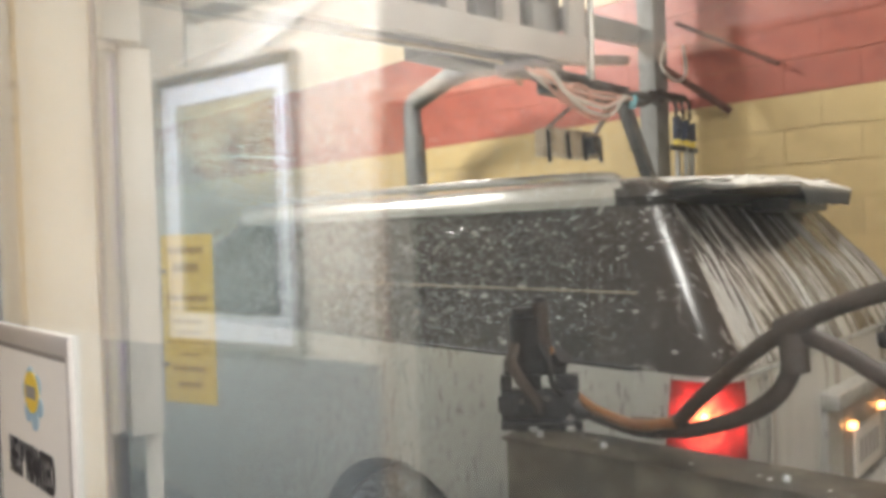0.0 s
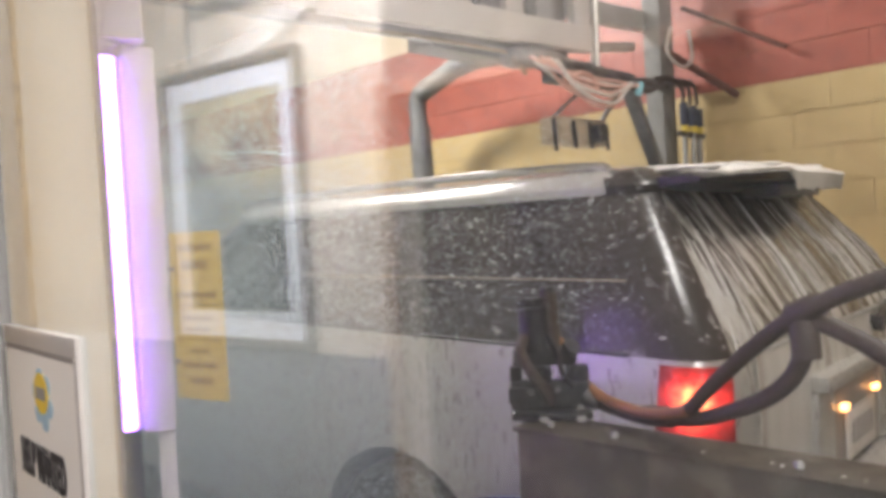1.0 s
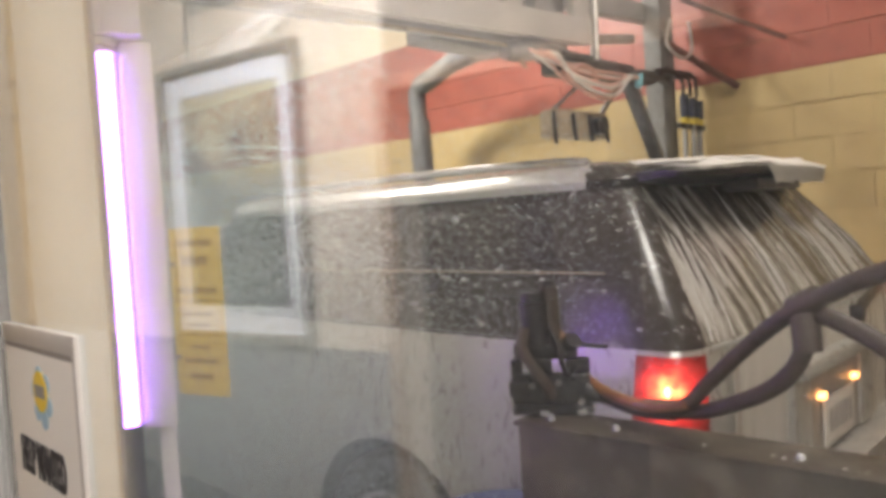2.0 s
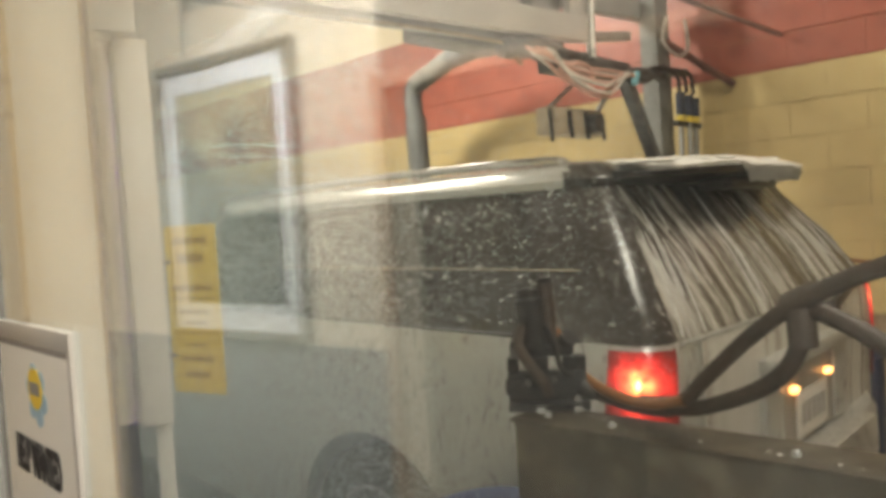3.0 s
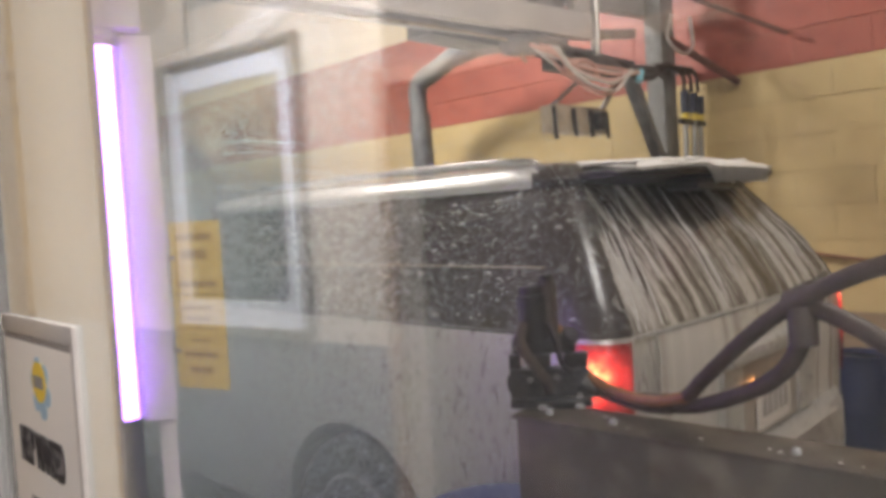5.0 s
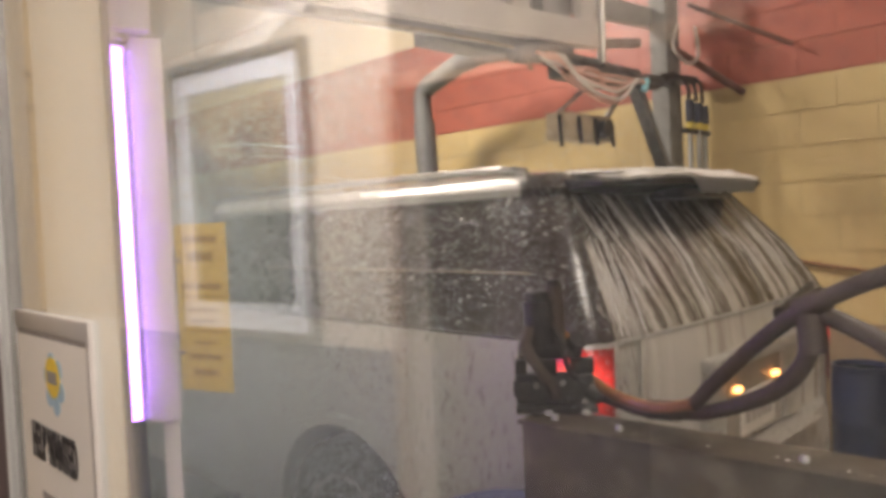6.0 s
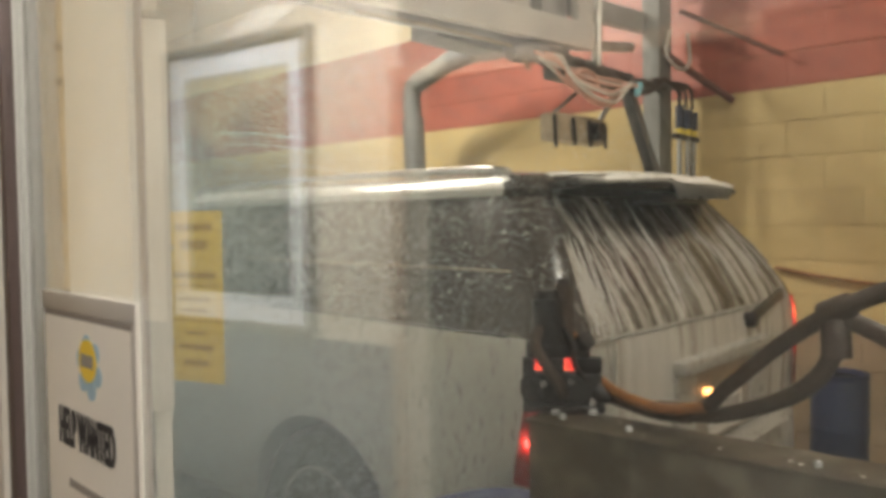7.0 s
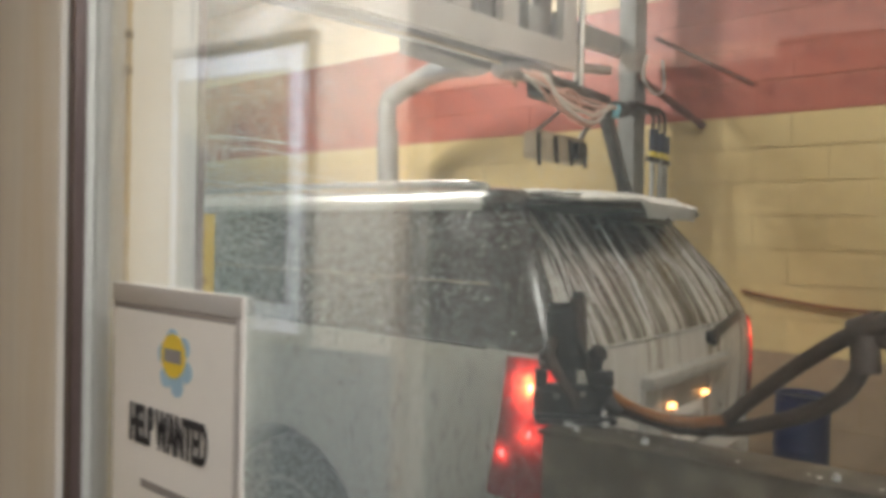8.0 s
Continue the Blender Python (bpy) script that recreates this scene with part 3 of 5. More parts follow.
def back_wall():
    # local y runs along the wall, local x stands off it towards the window
    w = solid("wall_back", boxed((-0.15, -0.30, FLOOR), (-0.02, 3.6, 2.75), 0), M_WALLPAINT, "pale painted corridor back wall", "wall", "structure")
    w.matrix_world = BW
    s = solid("wainscot", boxed((-0.019, -0.284, FLOOR), (-0.006, 3.6, 1.358), 0.003), M_WAINSCOT, "grey blue corridor wainscot", "wainscot", "structure")
    s.matrix_world = BW
    o = solid("wall_over_door", boxed((-0.15, -5.2, 2.105), (-0.02, -0.302, 2.75), 0), M_DARKROOM, "brown wall over a wide doorway", "wall", "structure")
    o.matrix_world = BW
    r = solid("wall_dark_room", boxed((-2.6, -5.2, FLOOR), (-2.4, 0.5, 2.75), 0), M_DARKROOM, "dark wall of an unlit room", "wall", "structure")
    r.matrix_world = BW
    r = solid("wall_dark_side", boxed((-2.4, -0.10, FLOOR), (-0.152, -0.02, 2.75), 0), M_DARKROOM, "dark side wall of an unlit room", "wall", "structure")
    r.matrix_world = BW
    r = solid("floor_dark_room", boxed((-2.6, -5.2, FLOOR - 0.1), (-0.0, -0.02, FLOOR + 0.014), 0), M_CARPET, "dull floor of an unlit room", "floor", "structure")
    r.matrix_world = BW
    r = solid("ceiling_dark_room", boxed((-2.6, -5.2, 2.752), (-0.0, 0.5, 2.85), 0), M_DARKROOM, "dark ceiling of an unlit room", "ceiling", "structure")
    r.matrix_world = BW
    d = thing("door_casing", "brown wooden door casing", "door casing", kind="structure")
    d.matrix_world = BW
    part("casing_side", boxed((-0.019, -0.325, FLOOR), (0.006, -0.285, 2.10), 0.004), M_WOOD, d)
    part("casing_head", boxed((-0.019, -1.20, 2.06), (0.006, -0.326, 2.10), 0.004), M_WOOD, d)
    # added strip for a pale slanted streak in the reflection, its source unknown
    c = solid("pale_strip", bar((-0.0105, -0.12, 2.424), (-0.0105, 0.40, 2.238), 0.080, 0.011, 0.002, (1, 0, 0)), M_PALE_STRIP, "pale slanted strip on the corridor wall", "cable cover")
    c.matrix_world = BW
    k = thing("wall_rail", "grey rail and thin conduit on the corridor wall", "rail")
    k.matrix_world = BW
    part("rail", boxed((-0.0195, 0.10, 2.425), (-0.017, 0.505, 2.475), 0.001), M_GREYBOX, k)
    part("conduit", rod((-0.013, 0.512, 2.285), (-0.013, 0.512, 2.749), 0.0065), M_GREYBOX, k)
    f = thing("framed_picture", "large silver framed print with pale blue mat", "picture")
    f.matrix_world = BW
    y0, y1, z0, z1, b = 0.0, 0.663, 1.364, 2.265, 0.028
    for lo, hi in (((-0.018, y0, z0), (0.014, y0 + b, z1)), ((-0.018, y1 - b, z0), (0.014, y1, z1)),
                   ((-0.018, y0 + b, z0), (0.014, y1 - b, z0 + b)), ((-0.018, y0 + b, z1 - b), (0.014, y1 - b, z1))):
        part("frame_rail", boxed(lo, hi, 0.005), M_FRAMEW, f)
    part("mat", boxed((-0.017, y0 + b, z0 + b), (-0.004, y1 - b, z1 - b), 0), M_MAT, f)
    part("inner_mat", boxed((-0.004, 0.090, 1.475), (-0.002, 0.560, 2.165), 0), M_MAT2, f)
    part("print", boxed((-0.003, 0.096, 1.482), (0.0, 0.553, 2.158), 0), M_PIC, f)


def ceiling_panel():
    # fixtures out of view, added round the two assumed corridor lamps
    p = thing("ceiling_light", "unseen flat white corridor ceiling light", "ceiling light", group="corridor ceiling lights")
    part("frame", boxed((-0.04, 1.56, 2.68), (0.095, 2.30, 2.748), 0.004), M_WHITE, p)
    part("diffuser", boxed((-0.03, 1.58, 2.674), (0.085, 2.28, 2.68), 0), M_PANEL, p)
    copy_thing(p, pose(-0.35, -2.45, 0))


setting()
back_wall()
ceiling_panel()


# ------------------------------------------------------------ the washed car
NR, NA, NS = 14, 5, 16          # faces of the plan: rear, each rear corner, each side


def outline(hw, yr, yf, bow=0.02, rc=0.10, nose=0.35):
    """Plan of the body at one height: rear from left to right, right corner, right side, front, left side, left corner."""
    w, yc = hw - rc, yr + bow + rc
    pts = [((-1 + 2 * k / NR) * w, yr + bow * (-1 + 2 * k / NR) ** 2) for k in range(NR + 1)]
    arc = [(w + rc * math.sin(a), yc - rc * math.cos(a)) for a in [0.5 * math.pi * k / NA for k in range(1, NA + 1)]]
    side = [(hw, yc + (yf - nose - yc) * (k / NS) ** 1.5) for k in range(1, NS + 1)]
    front = [(hw * math.cos(a), yf - nose + nose * math.sin(a)) for a in [math.pi * k / 10 for k in range(1, 10)]]
    return pts + arc + side + front + [(-x, y) for x, y in reversed(side)] + [(-x, y) for x, y in reversed(arc)]


# heights over the floor: half width, rear, front
LEVELS = [(0.34, 0.92, 0.02, 5.02), (0.50, 0.975, -0.03, 5.10), (0.66, 0.985, -0.02, 5.12), (0.86, 0.985, -0.02, 5.10), (1.05, 0.98, -0.03, 5.02),
          (1.20, 0.97, -0.025, 4.8), (1.255, 0.955, -0.015, 3.75), (1.30, 0.94, 0.0, 3.65), (1.46, 0.875, 0.10, 3.35), (1.62, 0.775, 0.225, 3.05), (1.70, 0.715, 0.285, 2.92)]


def level(z):
    for a, b in zip(LEVELS, LEVELS[1:]):
        if a[0] <= z <= b[0]:
            t = (z - a[0]) / (b[0] - a[0])
            return [a[i] + t * (b[i] - a[i]) for i in range(1, 4)]
    return LEVELS[-1][1:]


def shell(zs, grow=0.0, pick=None, cap=False):
    """A band of the body between the heights zs; pick chooses faces of the plan by their number."""
    bm = bmesh.new()
    rings = []
    for z in zs:
        hw, yr, yf = level(z)
        rings.append([bm.verts.new((x, y, z)) for x, y in outline(hw + grow, yr - grow, yf + grow)])
    n = len(rings[0])
    for a, b in zip(rings, rings[1:]):
        for k in range(n):
            if pick is None or k in pick:
                bm.faces.new((a[k], a[(k + 1) % n], b[(k + 1) % n], b[k]))
    if cap:
        bm.faces.new(rings[0][::-1])
        bm.faces.new(rings[-1])
    for v in [v for v in bm.verts if not v.link_faces]:
        bm.verts.remove(v)
    return bm


def cut_wheels(bm):
    """Takes the four wheel openings out of the body."""
    body = new("tmp_body", mesh_of("tmp_body", bm, M_CARPAINT, True))
    cutters = []
    for y in (WHEEL_R, WHEEL_F):
        for x0, x1 in ((-1.2, -0.62), (0.62, 1.2)):
            c = new("tmp_cut", mesh_of("tmp_cut", sweep(bmesh.new(), [(x0, y, 0.40), (x1, y, 0.40)], 0.455, 40, 0), M_ARCH))
            cutters.append(c)
            mod = body.modifiers.new("cut", "BOOLEAN")
            mod.operation, mod.object, mod.solver = "DIFFERENCE", c, "EXACT"
    dg = bpy.context.evaluated_depsgraph_get()
    me = bpy.data.meshes.new_from_object(body.evaluated_get(dg))
    for o in cutters + [body]:
        bpy.data.objects.remove(o, do_unlink=True)
    return me


WHEEL_R, WHEEL_F = 1.17, 4.12
car = thing("suv", "silver sport utility vehicle covered in running suds", "car")


def wheel(x, y, side):
    """A tyre on a five spoke rim; side is the outward way along x."""
    w = part("wheel", lathe([(0.05, -0.10), (0.20, -0.11), (0.24, -0.10), (0.24, 0.10), (0.05, 0.10)], 24, "x"), M_ARCH, car)
    w.matrix_local = pose(x, y, 0.40)
    part("tyre", lathe([(0.24, -0.12), (0.36, -0.135), (0.392, -0.11), (0.40, -0.05), (0.40, 0.05), (0.392, 0.11), (0.36, 0.135), (0.24, 0.12)], 40, "x"), M_TYRE, w)
    bm = lathe([(0.02, 0.07 * side), (0.07, 0.075 * side), (0.08, 0.05 * side), (0.03, 0.04 * side)], 20, "x")
    for k in range(5):
        a = 2 * math.pi * k / 5
        box(bm, (0.05, -0.028, 0.05), (0.085, 0.028, 0.235), 0.008, pose(0 if side > 0 else -0.135, 0, 0) @ Matrix.Rotation(a, 4, "X"))
    part("rim", bm, M_RIM, w)
    part("rim_ring", lathe([(0.225, 0.07 * side), (0.243, 0.125 * side), (0.252, 0.12 * side), (0.235, 0.06 * side)], 32, "x"), M_RIM, w)
    return w


def build_car():
    dense = lambda a, b, n: [a + (b - a) * i / n for i in range(n + 1)]
    body_me = cut_wheels(shell(sorted(set(dense(0.34, 1.262, 10) + [0.5, 0.66, 0.86, 1.05, 1.20])), cap=True))
    body = new("body", body_me)
    body.parent = car
    part("wheel_well", boxed((-0.70, WHEEL_R - 0.5, 0.2), (0.70, WHEEL_R + 0.5, 0.9), 0.02), M_ARCH, car)
    part("wheel_well", boxed((-0.70, WHEEL_F - 0.5, 0.2), (0.70, WHEEL_F + 0.5, 0.9), 0.02), M_ARCH, car)
    zs = dense(1.262, 1.70, 8)
    total = len(outline(0.9, 0, 4))
    r0 = NR + NA                                  # first face of the right side
    l1 = total - NA                               # one past the last face of the left side
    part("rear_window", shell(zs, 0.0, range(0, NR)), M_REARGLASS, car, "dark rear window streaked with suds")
    part("rear_pillar", shell(zs, 0.002, range(NR, r0 + 3)), M_PILLAR, car)
    part("rear_pillar", shell(zs, 0.002, range(l1 - 3, total)), M_PILLAR, car, "wet black rear pillar")
    part("side_window", shell(zs, 0.0, range(r0 + 3, r0 + NS - 1)), M_SIDEGLASS, car)
    low, high = dense(1.262, 1.455, 4), dense(1.455, 1.70, 5)
    part("side_window", shell(high, 0.0, range(l1 - NS + 1, l1 - 3)), M_SIDEGLASS, car, "tinted side windows flecked with spray")
    # lower glass is coloured darker, for the dark half of a reflection
    part("side_window_low", shell(low, 0.0, range(l1 - NS + 1, l1 - 3)), M_SIDELOW, car, "lower side glass coloured darker for a reflection")
    part("windscreen", shell(zs, 0.0, range(r0 + NS - 1, l1 - NS + 1)), M_SIDEGLASS, car)
    # thin brown strip drawn for the edge of a reflection in the glass
    part("reflection_line", sweep(bmesh.new(), [(-level(1.455)[0] - 0.002, y, 1.455) for y in (0.28, 0.6, 1.0, 1.4, 1.8)], 0.0028, 6), M_TANBOX, car, "thin brown line drawn for a reflection in the side glass")
    part("belt_trim", sweep(bmesh.new(), [(-level(1.262)[0] - 0.003, y, 1.264) for y in (0.24, 0.8, 1.4, 2.2, 2.9)], 0.007, 6), M_BLACK, car)
    # roof: a crowned cap, with the raised side rails
    bm = bmesh.new()
    hw, yr, yf = level(1.70)
    rings = []
    for s, z in ((1.0, 1.70), (1.012, 1.725), (0.99, 1.752), (0.93, 1.777), (0.80, 1.795), (0.5, 1.81), (0.15, 1.815)):
        rings.append([bm.verts.new((x * s, 1.5 + (y - 1.5) * (0.5 + 0.5 * s) if y > 1.5 else 1.5 + (y - 1.5) * (0.35 + 0.65 * s), z)) for x, y in outline(hw, yr, yf)])
    caps = {-1: (bmesh.new(), {}), 1: (bmesh.new(), {})}
    for i, (a, b) in enumerate(zip(rings, rings[1:])):
        for k in range(total):
            q = (a[k], a[(k + 1) % total], b[(k + 1) % total], b[k])
            mid = sum((v.co for v in q), Vector()) / 4
            if i < 3 and mid.y < 0.43 and abs(mid.x) > 0.45:
                cap, seen = caps[-1 if mid.x < 0 else 1]
                cap.faces.new([seen[v] if v in seen else seen.setdefault(v, cap.verts.new(v.co)) for v in q])
            else:
                bm.faces.new(q)
    bm.faces.new(rings[-1])
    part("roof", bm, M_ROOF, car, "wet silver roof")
    for cap, seen in caps.values():
        part("rear_cap", cap, M_PILLAR, car, "wet black rear roof corner")
    for sx in (-1, 1):
        part("roof_rail", sweep(bmesh.new(), [(sx * 0.64, 0.46, 1.775), (sx * 0.65, 0.6, 1.80), (sx * 0.655, 1.6, 1.812), (sx * 0.645, 2.55, 1.80), (sx * 0.63, 2.7, 1.775)], 0.016, 10), M_CHROME, car)
    # spoiler over the rear glass
    def lip(u):
        return 0.10 + 0.08 * abs(u) ** 3, 1.755 - 0.02 * u * u, 1 - 0.55 * u ** 4
    bm = bmesh.new()
    rows = []
    for k in range(25):
        u = -1 + k / 12
        x = u * 0.64
        y, z, e = lip(u)
        rows.append([bm.verts.new(c) for c in ((x, y + 0.36, z + 0.03 * e), (x, y + 0.02, z + 0.012 * e), (x, y - 0.015, z - 0.004 * e), (x, y - 0.006, z - 0.028 * e), (x, y + 0.13, z - 0.046 * e), (x, y + 0.36, z - 0.075))])
    for a, b in zip(rows, rows[1:]):
        for k in range(6):
            bm.faces.new((a[k], a[(k + 1) % 6], b[(k + 1) % 6], b[k]))
    bm.faces.new(rows[0])
    bm.faces.new(rows[-1][::-1])
    part("spoiler", bm, M_BLACK, car, "black spoiler with suds on top")
    # dark block under the middle of the spoiler
    part("spoiler_block", boxed((-0.19, 0.115, 1.672), (0.21, 0.24, 1.7165), 0.010), M_BLACK, car, "dark block under the spoiler")
    # tailgate skin under the glass, a little proud of the body
    part("tailgate", shell(dense(0.74, 1.25, 8), 0.006, range(1, NR - 1)), M_GATE, car, "silver tailgate streaked with suds")
    part("gate_trim", sweep(bmesh.new(), [(x, level(1.255)[1] - 0.008 + 0.02 * (x / 0.845) ** 2, 1.255) for x in (-0.84, -0.6, -0.3, 0, 0.3, 0.6, 0.84)], 0.0035, 8), M_GREYBOX, car)
    # bumper
    bm = bmesh.new()
    rows = []
    for k in range(21):
        u = -1 + k / 10
        x = u * 0.985
        y = -0.11 + 0.22 * abs(u) ** 5
        rows.append([bm.verts.new(c) for c in ((x, y + 0.16, 0.785), (x, y + 0.02, 0.78), (x, y, 0.75), (x, y - 0.005, 0.58), (x, y + 0.02, 0.44), (x, y + 0.16, 0.40))])
    for a, b in zip(rows, rows[1:]):
        for k in range(6):
            bm.faces.new((a[k], a[(k + 1) % 6], b[(k + 1) % 6], b[k]))
    bm.faces.new(rows[0])
    bm.faces.new(rows[-1][::-1])
    part("bumper", bm, M_CARPAINT, car, "silver rear bumper")
    part("bumper_step", boxed((-0.42, -0.14, 0.781), (0.42, -0.02, 0.792), 0.003), M_CARPAINT, car)
    # plate recess: an applique with a lip, lamps and plate
    part("gate_handle", boxed((-0.40, -0.082, 1.085), (0.40, 0.0, 1.135), 0.014), M_CARPAINT, car, "silver gate handle bar")
    part("applique", boxed((-0.40, -0.050, 0.80), (-0.255, 0.0, 1.083), 0.008), M_CARPAINT, car)
    part("applique", boxed((0.255, -0.050, 0.80), (0.40, 0.0, 1.083), 0.008), M_CARPAINT, car)
    # recess silver browned: the plate lamps' orange light is in its colour
    part("plate_recess", boxed((-0.253, -0.040, 0.80), (0.253, 0.0, 1.083), 0.006), M_PLATEBACK, car)
    pl = part("number_plate", boxed((-0.15, -0.054, 0.825), (0.15, -0.045, 0.978), 0.003), M_PLATE, car, "pale number plate")
    for k in range(5):
        part("plate_bar", boxed((-0.115 + 0.048 * k, -0.057, 0.865), (-0.083 + 0.048 * k, -0.0545, 0.94), 0), M_GREYINK, pl)
    for x in (-0.17, 0.17):
        part("plate_lamp", boxed((x - 0.022, -0.062, 0.988), (x + 0.022, -0.043, 1.008), 0.004), M_PLATELAMP, car)
    part("wiper", bar((0.26, -0.045, 1.215), (0.74, 0.0, 1.275), 0.022, 0.04), M_BLACK, car)
    part("wiper_pivot", rod((0.26, -0.02, 1.21), (0.26, -0.065, 1.205), 0.028, 14), M_BLACK, car)
    # tail lamps wrap the corners
    spots = []
    for z, at, slide in ((1.165, -4, 0.0), (1.03, -4, 0.0), (0.96, -5, 0.055)):
        hw, yr, yf = level(z)
        p = outline(hw + 0.010, yr - 0.010, yf)[at]
        spots.append((abs(p[0]), abs(p[1] + slide), z))
    lens_mat = lens_material("red_lens", (0.20, 0.012, 0.012), [(spots[0], 0.135, 7.5), (spots[1], 0.115, 2.4), (spots[2], 0.065, 3.0)])
    for sx in (-1, 1):
        lamp = new("tail_lamp")
        lamp.parent = car
        bm = bmesh.new()
        rings = []
        for i in range(11):
            z = 0.83 + 0.42 * i / 10
            hw, yr, yf = level(z)
            p = [Vector(c) for c in outline(hw + 0.010, yr - 0.010, yf)]
            line = [p[0].lerp(p[-1], 0.3), p[-1], p[-2], p[-3], p[-4], p[-5], p[-5] + Vector((0, 0.04)), p[-5] + Vector((0, 0.10 - 0.05 * (i / 10)))]
            rings.append([bm.verts.new((-v.x if sx > 0 else v.x, v.y, z)) for v in line])
        for a, b in zip(rings, rings[1:]):
            for k in range(7):
                bm.faces.new((a[k], a[k + 1], b[k + 1], b[k]))
        part("lens", bm, lens_mat, lamp, "glowing red lamp lens")
        for (x, y, z), r, mt in zip(spots, (0.014, 0.012, 0.014), (M_LAMPHOT, M_LAMPHOT2, M_LAMPHOT2)):
            b = bmesh.new()
            bmesh.ops.create_uvsphere(b, u_segments=14, v_segments=8, radius=r, matrix=pose(x * sx, y, z) @ Matrix.Diagonal((0.5, 0.6, 1.0, 1)))
            part("bulb", b, mt, lamp)
    # suds: lumpy sheet on the roof's rear edge and drips on the glass
    rnd = random.Random(5)
    bm = bmesh.new()
    grid = []
    for i in range(97):
        u = -0.88 + 1.58 * i / 96
        y0, z0, e = lip(u)
        wob = noise.noise(Vector((u * 3.1, 4.0, 0)))
        hang = 0.062 * max(0.0, min(1.0, (u + 0.30) / 0.12)) * max(0.0, min(1.0, (0.66 - u) / 0.08)) + 0.010 + 0.014 * wob + 0.014 * noise.noise(Vector((u * 14, 1.0, 0)))
        back = 0.43 + 0.10 * noise.noise(Vector((u * 2.3, 9.0, 0)))
        col = []
        for j in range(15):
            if j < 10:
                t = j / 9
                y = y0 + back * (1 - t) - 0.012 * t
                z = z0 + 0.012 * e + (y - y0) * 0.055 + 0.013 * min(1, 6 * t * (1 - t) + 0.2)
            else:
                t = (j - 9) / 5
                y, z = y0 - 0.026 + 0.006 * t, z0 + 0.012 * e - max(0.004, hang) * t
            lump = 0.016 * noise.noise(Vector((u * 7, y * 8, 2.0))) + 0.008 * noise.noise(Vector((u * 26, y * 24, 5.0)))
            col.append(bm.verts.new((u * 0.65, y - (0.3 * lump if j >= 9 else 0), z + (lump if j < 9 else 0))))
        grid.append(col)
    for a, b in zip(grid, grid[1:]):
        for j in range(14):
            bm.faces.new((a[j], a[j + 1], b[j + 1], b[j]))
    bmesh.ops.solidify(bm, geom=bm.faces[:], thickness=0.008)
    for k in range(160):
        u = rnd.uniform(-1, 1)
        y = 0.12 + 0.45 * rnd.random()
        bmesh.ops.create_icosphere(bm, subdivisions=2, radius=rnd.uniform(0.006, 0.020), matrix=pose(u * 0.62, y + 0.08 * abs(u) ** 3, 1.782 - 0.02 * u * u + 0.055 * (y - 0.1)) @ Matrix.Diagonal((rnd.uniform(1.2, 2.6), 1.6, 0.4, 1)))
    tagged(part("roof_suds", bm, M_FOAM, car, "white suds lying on the roof edge"), kind="stuff")
    bm = bmesh.new()
    for k in range(46):
        x = rnd.uniform(-0.72, 0.72)
        z1 = rnd.uniform(1.48, 1.69)
        z0 = max(1.27, z1 - rnd.uniform(0.10, 0.42))
        w = rnd.uniform(0.0012, 0.0055)
        pts = []
        for i in range(5):
            z = z1 + (z0 - z1) * i / 4
            hw, yr, yf = level(z)
            xx = x * (hw - 0.10) / 0.645 + rnd.uniform(-0.004, 0.004)
            pts.append((xx, yr + 0.02 * (xx / (hw - 0.10)) ** 2 - 0.001, z))
        sweep(bm, pts, lambda s, w=w: w * (0.35 + 0.9 * s - 0.55 * s ** 6), 6, 3)
    tagged(part("suds_streaks", bm, M_SUDS, car, "pale suds running down the rear glass"), kind="stuff")
    # beads of water on the side glass
    bm = bmesh.new()
    for k in range(520):
        y = rnd.uniform(0.3, 2.4)
        z = rnd.uniform(1.28, 1.69)
        hw = level(z)[0]
        bmesh.ops.create_icosphere(bm, subdivisions=1, radius=rnd.uniform(0.002, 0.0052), matrix=pose(-hw - 0.001, y, z) @ Matrix.Diagonal((0.4, rnd.uniform(1, 2.6), 0.8, 1)))
    tagged(part("water_beads", bm, M_SUDS, car, "spray beads on the side glass"), kind="stuff")
    return [wheel(-0.85, WHEEL_R, -1), wheel(0.85, WHEEL_R, 1), wheel(-0.85, WHEEL_F, -1), wheel(0.85, WHEEL_F, 1)]


wheels = build_car()


# ------------------------------------------------------------ near the window: sign sheet, beam, hoses, lamp
def text_mesh(body, size, depth=0.0006):
    c = bpy.data.curves.new("text", "FONT")
    c.body, c.size, c.extrude, c.align_x, c.align_y = body, size, depth, "CENTER", "CENTER"
    c.offset = 0.0012
    ob = new("tmp_text", c)
    me = bpy.data.meshes.new_from_object(ob.evaluated_get(bpy.context.evaluated_depsgraph_get()))
    bpy.data.objects.remove(ob, do_unlink=True)
    return me


